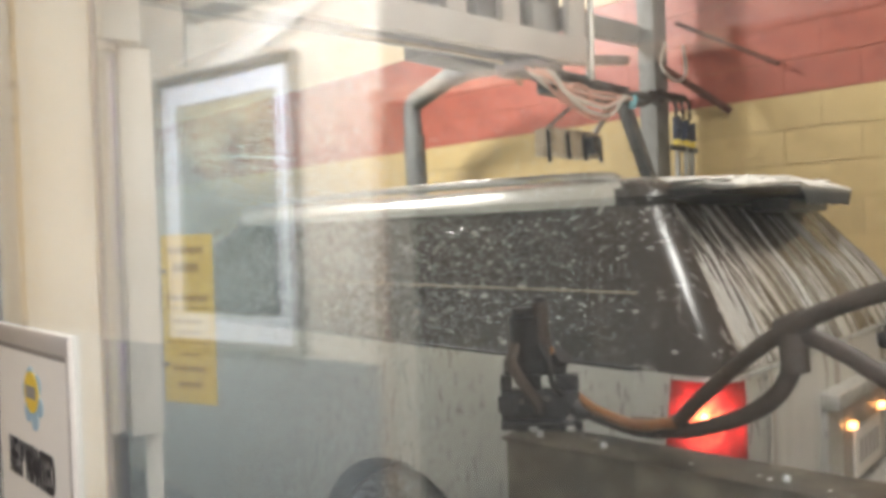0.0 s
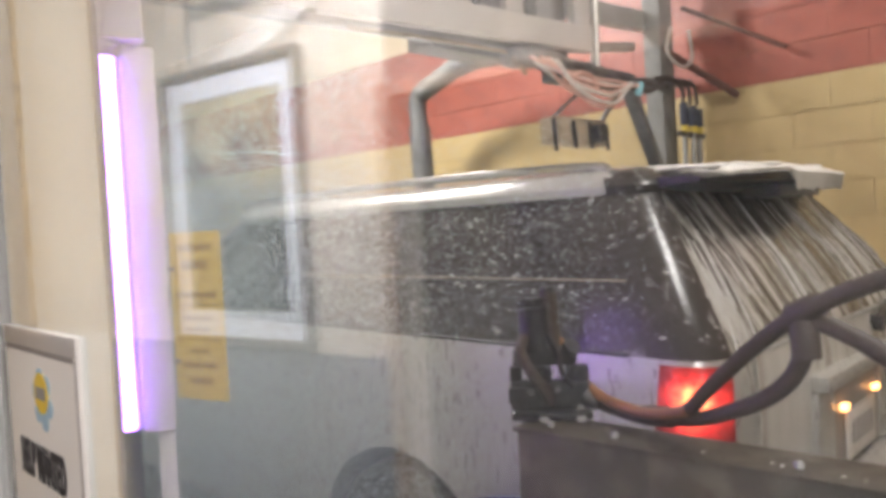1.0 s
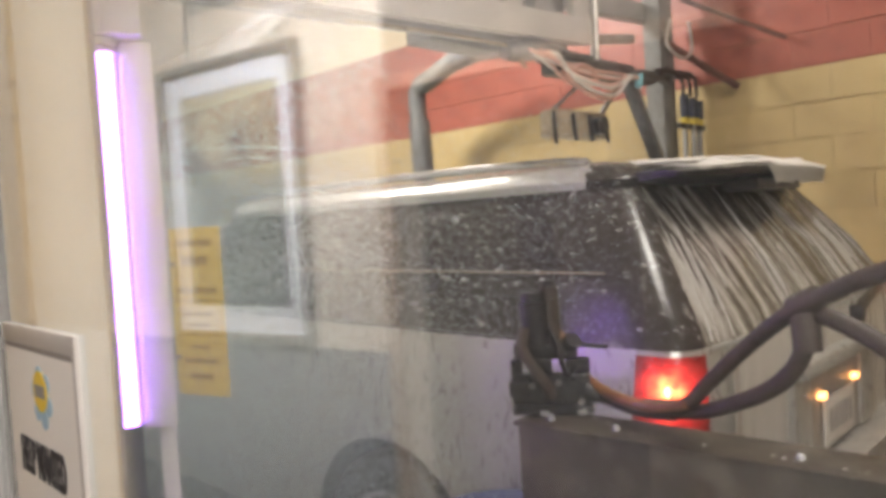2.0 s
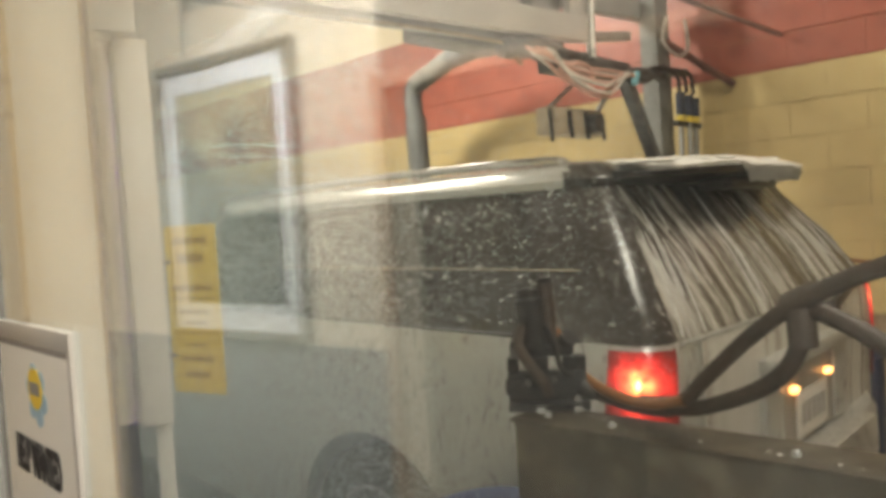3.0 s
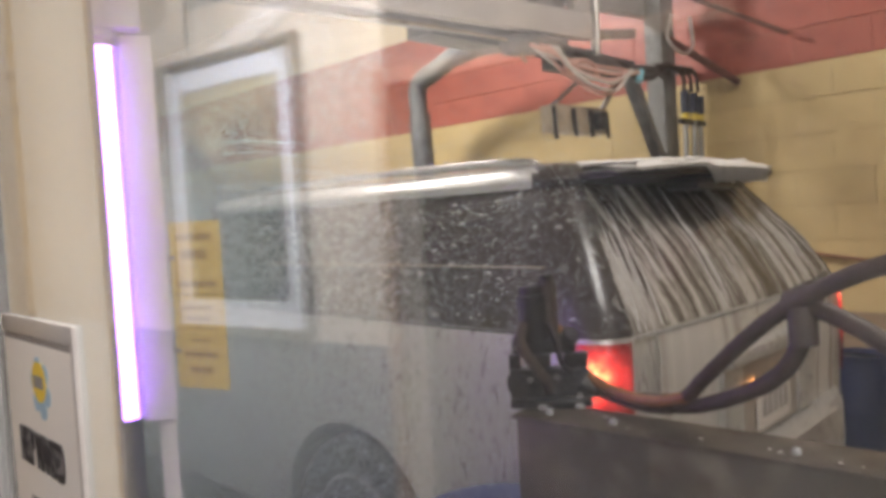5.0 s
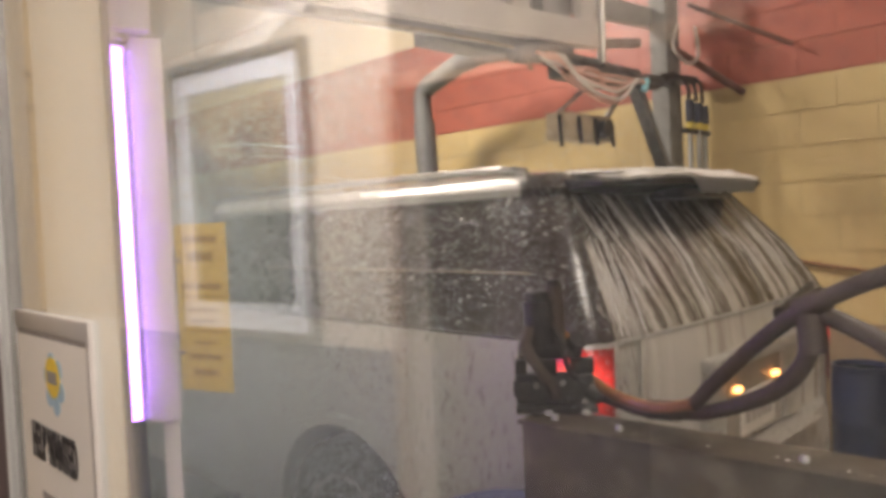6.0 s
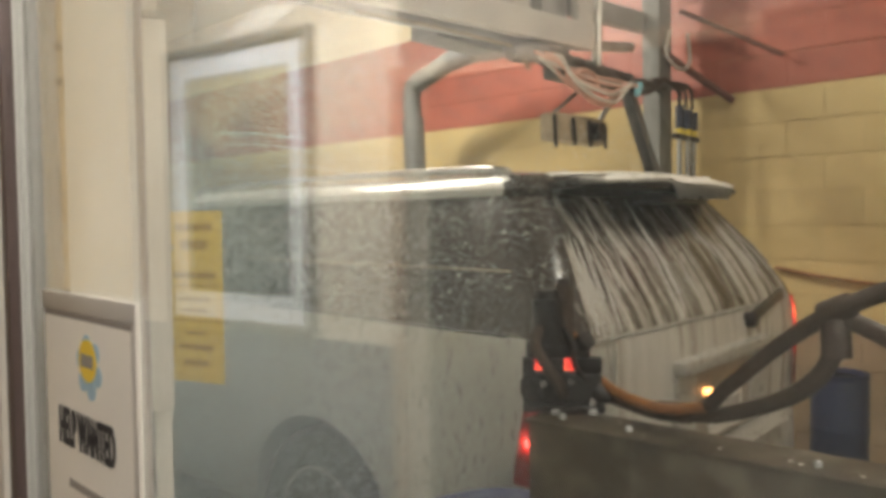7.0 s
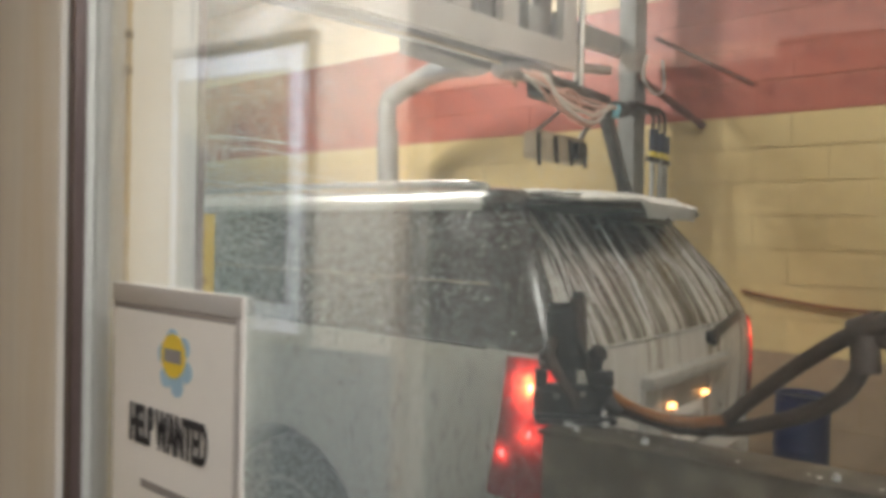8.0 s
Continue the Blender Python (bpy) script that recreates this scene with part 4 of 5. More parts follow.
def help_sign():
    s = thing("help_sign", "white paper notice in a plastic holder on the glass", "notice", (0.2945, 1.263, 1.632))
    w, h, t = 0.216, 0.36, 0.012
    part("holder", boxed((0.0025, -w / 2, -h), (0.005, w / 2, 0), 0.0006), M_HOLDER, s)
    part("top_rim", boxed((0.0008, -w / 2, -0.018), (0.0025, w / 2, 0.0), 0.0005), M_HOLDER, s)
    part("side_rim", boxed((0.0008, -w / 2, -h), (0.0025, -w / 2 + 0.008, -0.018), 0.0005), M_HOLDER, s)
    part("paper", boxed((0.0014, -w / 2 + 0.010, -h + 0.01), (0.0024, w / 2 - 0.004, -0.024), 0), M_PAPER, s)
    part("edge_line", boxed((0.0015, -w / 2 + 0.0085, -h), (0.0024, -w / 2 + 0.0098, -0.0185), 0), M_GREYINK, s)
    part("edge_line", boxed((0.0015, -w / 2 + 0.0085, -0.0236), (0.0024, w / 2 - 0.004, -0.0186), 0), M_GREYINK, s)
    turn = Matrix(((0, 0, -1, 0), (-1, 0, 0, 0), (0, 1, 0, 0), (0, 0, 0, 1)))
    for body, z, size, sx in (("HELP WANTED", -0.133, 0.050, 0.42),):
        me = text_mesh(body, size)
        me.materials.append(M_INK)
        o = new("lettering", me)
        o.parent = s
        width = max(v.co.x for v in me.vertices) - min(v.co.x for v in me.vertices)
        o.matrix_local = Matrix.Translation((0.0006, 0.004, z)) @ turn @ Matrix.Diagonal((0.130 / width, 1, 1, 1))
    for k in range(3):
        part("text_bar", boxed((0.0008, -0.062, -0.19 - 0.02 * k), (0.0013, 0.048 - 0.012 * (k % 2), -0.182 - 0.02 * k), 0), M_GREYINK, s)
    bm = bmesh.new()
    bmesh.ops.create_cone(bm, cap_ends=True, segments=24, radius1=0.020, radius2=0.020, depth=0.0008, matrix=Matrix.Translation((0.0006, -0.006, -0.060)) @ turn)
    part("logo_disc", bm, M_LOGO_Y, s, "yellow round printed mark")
    bm = bmesh.new()
    for k in range(6):
        a = 2 * math.pi * k / 6 + 0.3
        bmesh.ops.create_cone(bm, cap_ends=True, segments=10, radius1=0.010, radius2=0.010, depth=0.0006,
                              matrix=Matrix.Translation((0.0010, -0.008 + 0.019 * math.cos(a), -0.066 + 0.021 * math.sin(a))) @ turn)
    part("logo_splash", bm, M_LOGO_B, s, "pale blue printed splash")
    part("logo_bar", boxed((-0.0003, -0.020, -0.066), (0.0001, 0.008, -0.054), 0), M_GREYINK, s)


def steel_beam():
    b = thing("guide_beam", "dirty olive steel beam beside the conveyor", "beam")
    d = Vector((0.065, -1.0, 0)).normalized()
    p = Vector((1.258, 1.425, 1.30))
    q = p + d * 1.7
    part("beam_body", bar(p - Vector((0, 0, 0.162)), q - Vector((0, 0, 0.162)), 0.108, 0.316, 0.006), M_BEAM, b)
    part("top_plate", bar(p - Vector((0, 0, 0.002)) - d * 0.006, q, 0.120, 0.008, 0.002), M_BEAM, b)
    for s in (0.12, 1.55):
        c = p + d * s
        part("post", boxed((c.x - 0.035, c.y - 0.035, FLOOR), (c.x + 0.035, c.y + 0.035, 0.98), 0.004), M_BEAM, b)
        part("foot_plate", boxed((c.x - 0.09, c.y - 0.09, FLOOR), (c.x + 0.09, c.y + 0.09, FLOOR + 0.012), 0.002), M_BEAM, b)
    for s in (0.06, 0.20, 0.52):
        c = p + d * s + Vector((-0.02, 0, 0.002))
        part("bolt", lathe([(0.008, 0), (0.008, 0.008), (0.005, 0.012)], 6), M_GALV, b).matrix_local = pose(*c)
    rnd = random.Random(21)
    bm = bmesh.new()
    for k in range(11):
        c = p + d * rnd.uniform(0.0, 1.0) + Vector((rnd.uniform(-0.035, 0.035), 0, 0.004))
        bmesh.ops.create_icosphere(bm, subdivisions=1, radius=rnd.uniform(0.0012, 0.0042), matrix=pose(*c) @ Matrix.Diagonal((1.6, 1.2, 0.4, 1)))
    tagged(part("suds_flecks", bm, M_SUDS, b, "white flecks of suds on the beam"), kind="stuff")
    v = thing("valve_block", "black wash valve bolted to the beam end", "valve", (1.205, 1.435, 1.3045), -52)
    v.scale = (1.17, 1.17, 1.17)
    # local x runs across the view of the window, local y away from it
    part("valve_flange", boxed((0.0, 0.015, 0.0), (0.142, 0.085, 0.014), 0.004), M_BLACK, v)
    part("valve_body", boxed((0.0, 0.030, 0.0145), (0.138, 0.066, 0.066), 0.006), M_BLACK, v)
    for u0, u1 in ((0.0, 0.021), (0.044, 0.073), (0.097, 0.138)):
        part("valve_post", boxed((u0, 0.034, 0.0665), (u1, 0.060, 0.0925), 0.003), M_BLACK, v)
    part("valve_cover", boxed((0.006, 0.028, 0.093), (0.118, 0.068, 0.124), 0.009), M_BLACK, v)
    part("actuator", rod((0.052, 0.045, 0.120), (0.046, 0.048, 0.196), 0.028, 16), M_BLACK, v)
    part("actuator_cap", rod((0.046, 0.048, 0.1965), (0.045, 0.049, 0.212), 0.022, 16), M_BLACK, v)
    part("actuator", rod((0.076, 0.040, 0.122), (0.073, 0.044, 0.222), 0.015, 12), M_RUBBER, v)
    part("actuator_cap", rod((0.073, 0.044, 0.2225), (0.073, 0.044, 0.232), 0.011, 12), M_BLACK, v)
    part("port", rod((0.100, 0.046, 0.112), (0.112, 0.030, 0.128), 0.016, 12), M_BLACK, v)
    part("port", rod((0.126, 0.036, 0.040), (0.152, 0.032, 0.026), 0.015, 12), M_BLACK, v)
    part("side_block", boxed((-0.004, 0.020, 0.030), (0.030, 0.029, 0.058), 0.003), M_BLACK, v)
    part("elbow_hose", sweep(bmesh.new(), [(0.030, 0.030, 0.150), (0.022, 0.018, 0.120), (0.040, 0.012, 0.085), (0.064, 0.018, 0.050), (0.070, 0.029, 0.030)], 0.010, 8), M_RUBBER, v)
    part("wire", sweep(bmesh.new(), [(0.070, 0.022, 0.150), (0.084, 0.014, 0.120), (0.092, 0.018, 0.080), (0.110, 0.024, 0.060)], 0.005, 8), M_BLACK, v)
    # pale blocks stand in for clumps of suds on the beam
    for u in (0.048, 0.112):
        part("suds_clump", boxed((u, 0.004, 0.0), (u + 0.016, 0.0145, 0.009), 0.003), M_GREYBOX, v, "pale block for a clump of suds under the valve")
    for u, w in ((0.036, 0.050), (0.082, 0.054), (0.120, 0.020), (0.014, 0.108)):
        part("screw", rod((u, 0.031, w), (u, 0.022, w), 0.0065, 8), M_CHROME, v)


def hose(name, label, pts, r, mat):
    return tagged(solid(name, sweep(bmesh.new(), pts, r, 12, 8), mat, label, "hose", smooth=True), group="hoses looped over the beam")


def hoses():
    hose("rubber_hose", "thick black rubber hose looped over the beam",
         [(1.34, 1.403, 1.34), (1.362, 1.364, 1.336), (1.339, 1.289, 1.332), (1.303, 1.195, 1.334), (1.26, 1.091, 1.367), (1.235, 1.034, 1.418), (1.192, 0.939, 1.503), (1.149, 0.849, 1.567), (1.124, 0.739, 1.618), (1.122, 0.592, 1.654), (1.15, 0.406, 1.640), (1.24, 0.267, 1.48), (1.318, 0.20, 1.317)], 0.0128, M_RUBBER)
    hose("rubber_hose", "black rubber hose running under the loop",
         [(1.294, 1.125, 1.343), (1.261, 1.051, 1.363), (1.211, 0.942, 1.415), (1.182, 0.882, 1.463), (1.168, 0.855, 1.514), (1.162, 0.845, 1.553), (1.148, 0.781, 1.533), (1.136, 0.722, 1.503), (1.150, 0.592, 1.45), (1.20, 0.453, 1.385), (1.30, 0.33, 1.318)], 0.0135, M_RUBBER)
    hose("orange_hose", "worn orange rubber hose from the valve",
         [(1.36, 1.426, 1.455), (1.369, 1.409, 1.428), (1.362, 1.383, 1.384), (1.336, 1.311, 1.354), (1.309, 1.238, 1.345), (1.281, 1.16, 1.349), (1.249, 1.077, 1.374)], 0.0105, M_ORANGE)
    c = thing("hose_clamp", "black clamp joining the looped hoses", "clamp", group="hose clamps")
    part("band", rod((1.161, 0.855, 1.562), (1.159, 0.851, 1.5), 0.020, 14), M_RUBBER, c)
    part("collar", rod((1.163, 0.87, 1.559), (1.15, 0.832, 1.577), 0.018, 14), M_RUBBER, c)
    c = thing("hose_clamp", "black tape wrap where two hoses meet", "clamp", group="hose clamps")
    part("band", rod((1.312, 1.195, 1.335), (1.283, 1.125, 1.348), 0.019, 14), M_RUBBER, c)


def tube_lamp():
    """An upright violet LED tube on a white batten and a dark post; it turns in a half round shroud in place of
    switching on and off.
    """
    ax, ay = 0.81, 2.365
    back = math.degrees(math.atan2(ay - 0.49, ax - 0.085))
    t = thing("tube_lamp", "upright violet tube light on a white batten", "lamp", (ax, ay, 0), back)
    # local +x points away from the corridor window
    part("batten", boxed((0.0, -0.115, 1.22), (0.06, -0.037, 2.209), 0.006), M_WHITE, t, "white enamel batten")
    part("back_plate", boxed((0.061, -0.115, 1.22), (0.075, 0.035, 2.209), 0.003), M_WHITE, t)
    part("head_box", boxed((-0.045, -0.092, 2.213), (0.10, 0.047, 2.60), 0.014), M_WHITE, t, "white head box")
    part("hanger", rod((0.05, -0.02, 2.47), (0.05, -0.02, 4.0), 0.012), M_GALV, t)
    part("post", boxed((0.03, -0.03, FLOOR), (0.074, 0.015, 1.22), 0.004), M_BLUEBLK, t, "dark blue post")
    part("foot", boxed((-0.04, -0.08, FLOOR), (0.15, 0.11, FLOOR + 0.015), 0.003), M_BLUEBLK, t)
    part("lower_strip", boxed((0.061, -0.112, 0.55), (0.072, -0.070, 1.218), 0.003), M_WHITE, t)
    # added half pipe behind the tube, hides the lit strip when off
    bm = bmesh.new()
    rows = []
    for z in (1.235, 2.175):
        a = [bm.verts.new((0.0242 * math.cos(radians(d)), 0.0242 * math.sin(radians(d)), z)) for d in range(-88, 89, 11)]
        b = [bm.verts.new((0.0265 * math.cos(radians(d)), 0.0265 * math.sin(radians(d)), z)) for d in range(88, -89, -11)]
        rows.append(a + b)
    n = len(rows[0])
    for k in range(n):
        bm.faces.new((rows[0][k], rows[0][(k + 1) % n], rows[1][(k + 1) % n], rows[1][k]))
    bm.faces.new(rows[0][::-1])
    bm.faces.new(rows[1])
    part("shroud", bm, M_GREYBOX, t)
    part("end_cap", lathe([(0.026, 2.175), (0.026, 2.192), (0.036, 2.194), (0.036, 2.212)], 20), M_WHITE, t)
    part("end_cap", lathe([(0.026, 1.222), (0.026, 1.238)], 20), M_BLUEBLK, t)
    tube = part("tube", lathe([(0.016, 1.238), (0.016, 2.175)], 20), M_TUBE_OFF, t)
    for name, span, mt in (("lit_strip", range(112, 249, 8), M_TUBE_LIT), ("plain_strip", range(-105, 106, 10), M_TUBE_OFF)):
        bm = bmesh.new()
        rows = []
        for z in (1.24, 2.173):
            a = [bm.verts.new((0.0235 * math.cos(radians(d)), 0.0235 * math.sin(radians(d)), z)) for d in span]
            b = [bm.verts.new((0.0165 * math.cos(radians(d)), 0.0165 * math.sin(radians(d)), z)) for d in reversed(span)]
            rows.append(a + b)
        n = len(rows[0])
        for k in range(n):
            bm.faces.new((rows[0][k], rows[0][(k + 1) % n], rows[1][(k + 1) % n], rows[1][k]))
        bm.faces.new(rows[0][::-1])
        bm.faces.new(rows[1])
        part(name, bm, mt, tube, "glowing violet strip" if name == "lit_strip" else "")
    for k in range(11):
        z = 1.34 + 0.075 * k
        part("printed_mark", boxed((0.0231, -0.016, z), (0.0240, -0.009, z + 0.018 + 0.02 * (k % 3)), 0), M_GREYINK, tube)
    return tube


def yellow_sign():
    s = thing("yellow_sign", "tall yellow printed notice beside the tube light", "sign", (1.165, 2.665, 1.20))
    s.matrix_world = Matrix.Translation((1.165, 2.675, 1.20)) @ pose(0, 0, 0, 0, 0, 18)
    w, h = 0.215, 0.535
    part("board", boxed((0, -w / 2, 0), (0.006, w / 2, h), 0.001), M_SIGN, s)
    for lo, hi in (((-w / 2 + 0.012, 0.30), (w / 2 - 0.01, 0.306)), ((-w / 2 + 0.012, 0.19), (w / 2 - 0.01, 0.195))):
        part("rule", boxed((-0.0012, lo[0], lo[1]), (0.0, hi[0], hi[1]), 0), M_SIGNINK, s)
    part("pale_panel", boxed((-0.0012, -0.09, 0.205), (0, 0.085, 0.285), 0), M_SIGNPALE, s)
    for z, hw, hh in ((0.485, 0.075, 0.022), (0.43, 0.055, 0.03), (0.335, 0.085, 0.02), (0.26, 0.06, 0.012), (0.225, 0.05, 0.012), (0.155, 0.04, 0.01), (0.11, 0.07, 0.018), (0.06, 0.05, 0.02)):
        part("text_bar", boxed((-0.0018, -hw, z - hh / 2), (-0.0013, hw, z + hh / 2), 0), M_SIGNINK, s)
    for z in (0.12, 0.42):
        part("bracket_arm", bar((0.010, 0.085, z), (-0.62, 0.49, z), 0.010, 0.014, 0.002), M_GREYBOX, s)


help_sign()
steel_beam()
hoses()
tube = tube_lamp()
yellow_sign()


# ------------------------------------------------------------ wash gantry and pipes over the car
def gantry():
    g = thing("wash_gantry", "aluminium wash gantry hung over the car", "gantry")
    y = 2.525
    # ladder-like cross beam: two chords and uprights, on the pale near face and the grey far face
    rise = lambda x: 2.425 + 0.0445 * (x - 0.75)
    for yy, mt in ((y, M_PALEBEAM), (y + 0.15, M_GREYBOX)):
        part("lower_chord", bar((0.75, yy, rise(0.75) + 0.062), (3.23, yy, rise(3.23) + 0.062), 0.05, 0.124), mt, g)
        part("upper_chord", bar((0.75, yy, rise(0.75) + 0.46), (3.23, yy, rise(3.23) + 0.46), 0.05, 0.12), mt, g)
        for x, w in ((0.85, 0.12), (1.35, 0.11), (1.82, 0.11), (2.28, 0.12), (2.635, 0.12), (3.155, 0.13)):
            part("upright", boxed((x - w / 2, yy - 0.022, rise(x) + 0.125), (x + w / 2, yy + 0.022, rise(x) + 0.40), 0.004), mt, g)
    # shade under and inside the beam is put into these dark plates
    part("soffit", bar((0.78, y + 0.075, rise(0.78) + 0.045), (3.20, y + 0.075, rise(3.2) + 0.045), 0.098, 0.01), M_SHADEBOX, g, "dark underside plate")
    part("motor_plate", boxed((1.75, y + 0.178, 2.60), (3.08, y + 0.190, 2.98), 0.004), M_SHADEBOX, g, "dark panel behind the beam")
    part("motor", boxed((2.86, y + 0.03, 2.64), (2.97, y + 0.095, 2.80), 0.012), M_GREYBOX, g, "grey motor housing in the beam")
    part("cable", sweep(bmesh.new(), [(1.75, y + 0.05, 2.445), (2.15, y + 0.04, 2.462), (2.5, y + 0.03, 2.465), (2.66, y + 0.02, 2.455), (2.70, y + 0.01, 2.40), (2.72, y + 0.0, 2.37)], 0.008, 8), M_TANBOX, g, "tan cable slung under the beam")
    for x in (0.9, 3.1):
        for yy in (y, y + 0.15):
            part("hanger", boxed((x - 0.02, yy - 0.02, 2.95), (x + 0.02, yy + 0.02, 4.0), 0.003), M_GALV, g)
    # far frame with the spray column
    part("far_chord", bar((3.22, 2.66, 2.80), (4.30, 2.75, 2.90), 0.07, 0.11), M_GREYBOX, g)
    part("far_chord", bar((3.22, 2.62, 2.58), (3.95, 2.70, 2.70), 0.05, 0.05), M_GALV, g)
    part("drop_tube", rod((3.30, 2.52, 2.93), (3.26, 2.50, 2.46), 0.018), M_ALU, g)
    part("drop_tube", rod((3.40, 2.60, 2.72), (3.36, 2.58, 2.48), 0.016), M_WHITE, g)
    part("column", bar((4.22, 2.66, 1.70), (4.18, 2.66, 4.0), 0.16, 0.11, 0.006, (0, 1, 0)), M_COLUMN, g, "grey spray column")
    part("diagonal_strut", bar((3.70, 2.60, 2.46), (4.13, 2.62, 1.88), 0.065, 0.06), M_DARKGALV, g)
    part("arm", rod((3.35, 2.60, 2.42), (4.46, 2.60, 2.52), 0.026), M_DARKGALV, g)
    part("arm", rod((4.15, 2.64, 2.72), (4.47, 2.30, 2.40), 0.022), M_RUSTY, g)
    part("long_arm", rod((4.40, 2.60, 2.98), (4.42, 2.00, 2.62), 0.014), M_RUSTY, g, "rusty brown strut")
    part("manifold", bar((3.0, 2.58, 2.43), (3.75, 2.64, 2.45), 0.14, 0.10, 0.01), M_DARKGALV, g, "grey tubing manifold")
    for k, (x, yv) in enumerate(((4.17, 2.50), (4.26, 2.49), (4.36, 2.50))):
        nz = part("nozzle_tube", rod((x, yv, 1.95), (x + 0.005, yv, 2.20), 0.016), M_GALV, g)
        part("collar", rod((x + 0.005, yv, 2.19), (x + 0.006, yv, 2.235), 0.022), M_TAPE, nz)
        part("head", rod((x + 0.006, yv, 2.23), (x + 0.002, yv, 2.36 - 0.01 * k), 0.026), M_BLUEBLK, nz)
    part("nozzle_rail", bar((4.10, 2.50, 2.18), (4.42, 2.50, 2.175), 0.03, 0.03), M_BLACK, g)
    for k in range(3):
        part("feed_hose", sweep(bmesh.new(), [(4.17 + 0.09 * k, 2.50, 2.36), (4.16 + 0.07 * k, 2.50, 2.44 + 0.02 * k), (4.10, 2.54, 2.50), (3.98, 2.58, 2.50)], 0.012, 8), M_RUBBER, g)
    part("curl_hose", sweep(bmesh.new(), [(4.05, 2.50, 2.78), (3.92, 2.46, 2.62), (4.05, 2.44, 2.55), (4.22, 2.46, 2.62), (4.28, 2.5, 2.80)], 0.010, 8), M_ALU, g)
    for k in range(4):
        part("bundle_hose", sweep(bmesh.new(), [(2.75 + 0.05 * k, 2.56, 2.46 - 0.015 * k), (3.1, 2.53, 2.47 - 0.02 * k), (3.5, 2.54, 2.42 + 0.012 * k), (3.85, 2.56, 2.47 - 0.02 * k), (4.12, 2.57, 2.43 + 0.03 * k)], 0.017, 8), (M_DARKGALV, M_RUBBER)[k % 2], g)
    part("wrap", sweep(bmesh.new(), [(2.62, 2.56, 2.44), (2.9, 2.55, 2.48), (3.2, 2.55, 2.46), (3.5, 2.56, 2.42)], lambda s: 0.04 + 0.015 * math.sin(9 * s), 12), M_DARKGALV, g, "grey wrapped hose bundle")
    part("fitting", rod((3.62, 2.48, 2.36), (3.65, 2.48, 2.42), 0.020), M_CYAN, g, "cyan hose fitting")
    # bundle of loose tubing under the manifold
    rnd = random.Random(11)
    for k in range(9):
        sag = 0.05 + 0.017 * k
        x0, x1 = 2.70 + 0.02 * k, 3.62 - 0.02 * k
        yy = 2.48 + rnd.uniform(-0.04, 0.05)
        part("loose_tube", sweep(bmesh.new(), [(x0, yy, 2.44), (x0 + 0.2 * (x1 - x0), yy - 0.02, 2.44 - sag * 0.72), ((x0 + x1) / 2 + rnd.uniform(-0.05, 0.05), yy - 0.03, 2.44 - sag), (x0 + 0.8 * (x1 - x0), yy, 2.43 - sag * 0.72 + rnd.uniform(-0.015, 0.015)), (x1, yy, 2.40)], 0.0085, 8),
             (M_HOSE_P, M_HOSE_W)[k % 2], g)
    for k in range(3):
        pts = [(3.06 + 0.09 * math.cos(a + k) * (1 + 0.3 * k), 2.44 + 0.01 * k, 2.36 + 0.045 * math.sin(a + k)) for a in [i * 0.9 for i in range(8)]]
        part("coiled_tube", sweep(bmesh.new(), pts, 0.008, 8), M_HOSE_P, g)
    # small spray box on the arm, hanging below
    b = thing("spray_box", "small grey spray box hung from the gantry", "spray box")
    part("box_body", boxed((2.90, 2.50, 2.07), (3.32, 2.60, 2.20), 0.008), M_TANBOX, b)
    for x in (2.86, 3.02, 3.16, 3.30):
        part("jet", rod((x, 2.49, 2.18), (x, 2.48, 2.03 + 0.02 * (x > 3)), 0.010), M_BLACK, b)
    part("knob", rod((3.22, 2.50, 2.13), (3.22, 2.45, 2.13), 0.045, 16), M_BLACK, b)
    part("bracket", rod((3.30, 2.55, 2.15), (3.52, 2.55, 2.36), 0.014), M_GALV, b)
    part("bracket", rod((2.92, 2.55, 2.19), (3.30, 2.56, 2.41), 0.010), M_GALV, b)
    # bent spray arch further along
    a = thing("spray_arch", "bent grey spray arch pipe over the car", "pipe")
    part("leg", sweep(bmesh.new(), [(3.90, 4.44, FLOOR), (3.90, 4.44, 1.2), (3.90, 4.45, 2.0), (3.90, 4.47, 2.46)], 0.082, 14), M_DARKGALV, a)
    part("elbow", sweep(bmesh.new(), [(3.90, 4.47, 2.455), (3.90, 4.48, 2.60), (3.90, 4.46, 2.69), (3.90, 4.38, 2.735), (3.90, 4.30, 2.76)], 0.070, 14), M_DARKGALV, a)
    part("crown", sweep(bmesh.new(), [(3.90, 4.06, 2.835), (3.89, 3.85, 2.855), (3.86, 3.60, 2.84), (3.60, 3.30, 2.82)], 0.075, 14), M_DARKGALV, a)
    part("sleeve", rod((3.90, 4.42, 2.715), (3.90, 4.00, 2.86), 0.070, 14), M_GALV2, a, "pale sleeve on the bend")
    part("foot", lathe([(0.12, FLOOR), (0.12, FLOOR + 0.015)], 20), M_DARKGALV, a).matrix_local = pose(3.90, 4.44, 0)
    bx = thing("control_box", "grey steel control box under the gantry beam", "box")
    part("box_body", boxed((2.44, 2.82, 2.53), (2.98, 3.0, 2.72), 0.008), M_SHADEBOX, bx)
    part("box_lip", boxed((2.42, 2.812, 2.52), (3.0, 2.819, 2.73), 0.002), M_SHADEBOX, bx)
    for x in (2.50, 2.9):
        part("strap", boxed((x - 0.015, 2.90, 2.72), (x + 0.015, 2.93, 4.0), 0.002), M_GALV, bx)


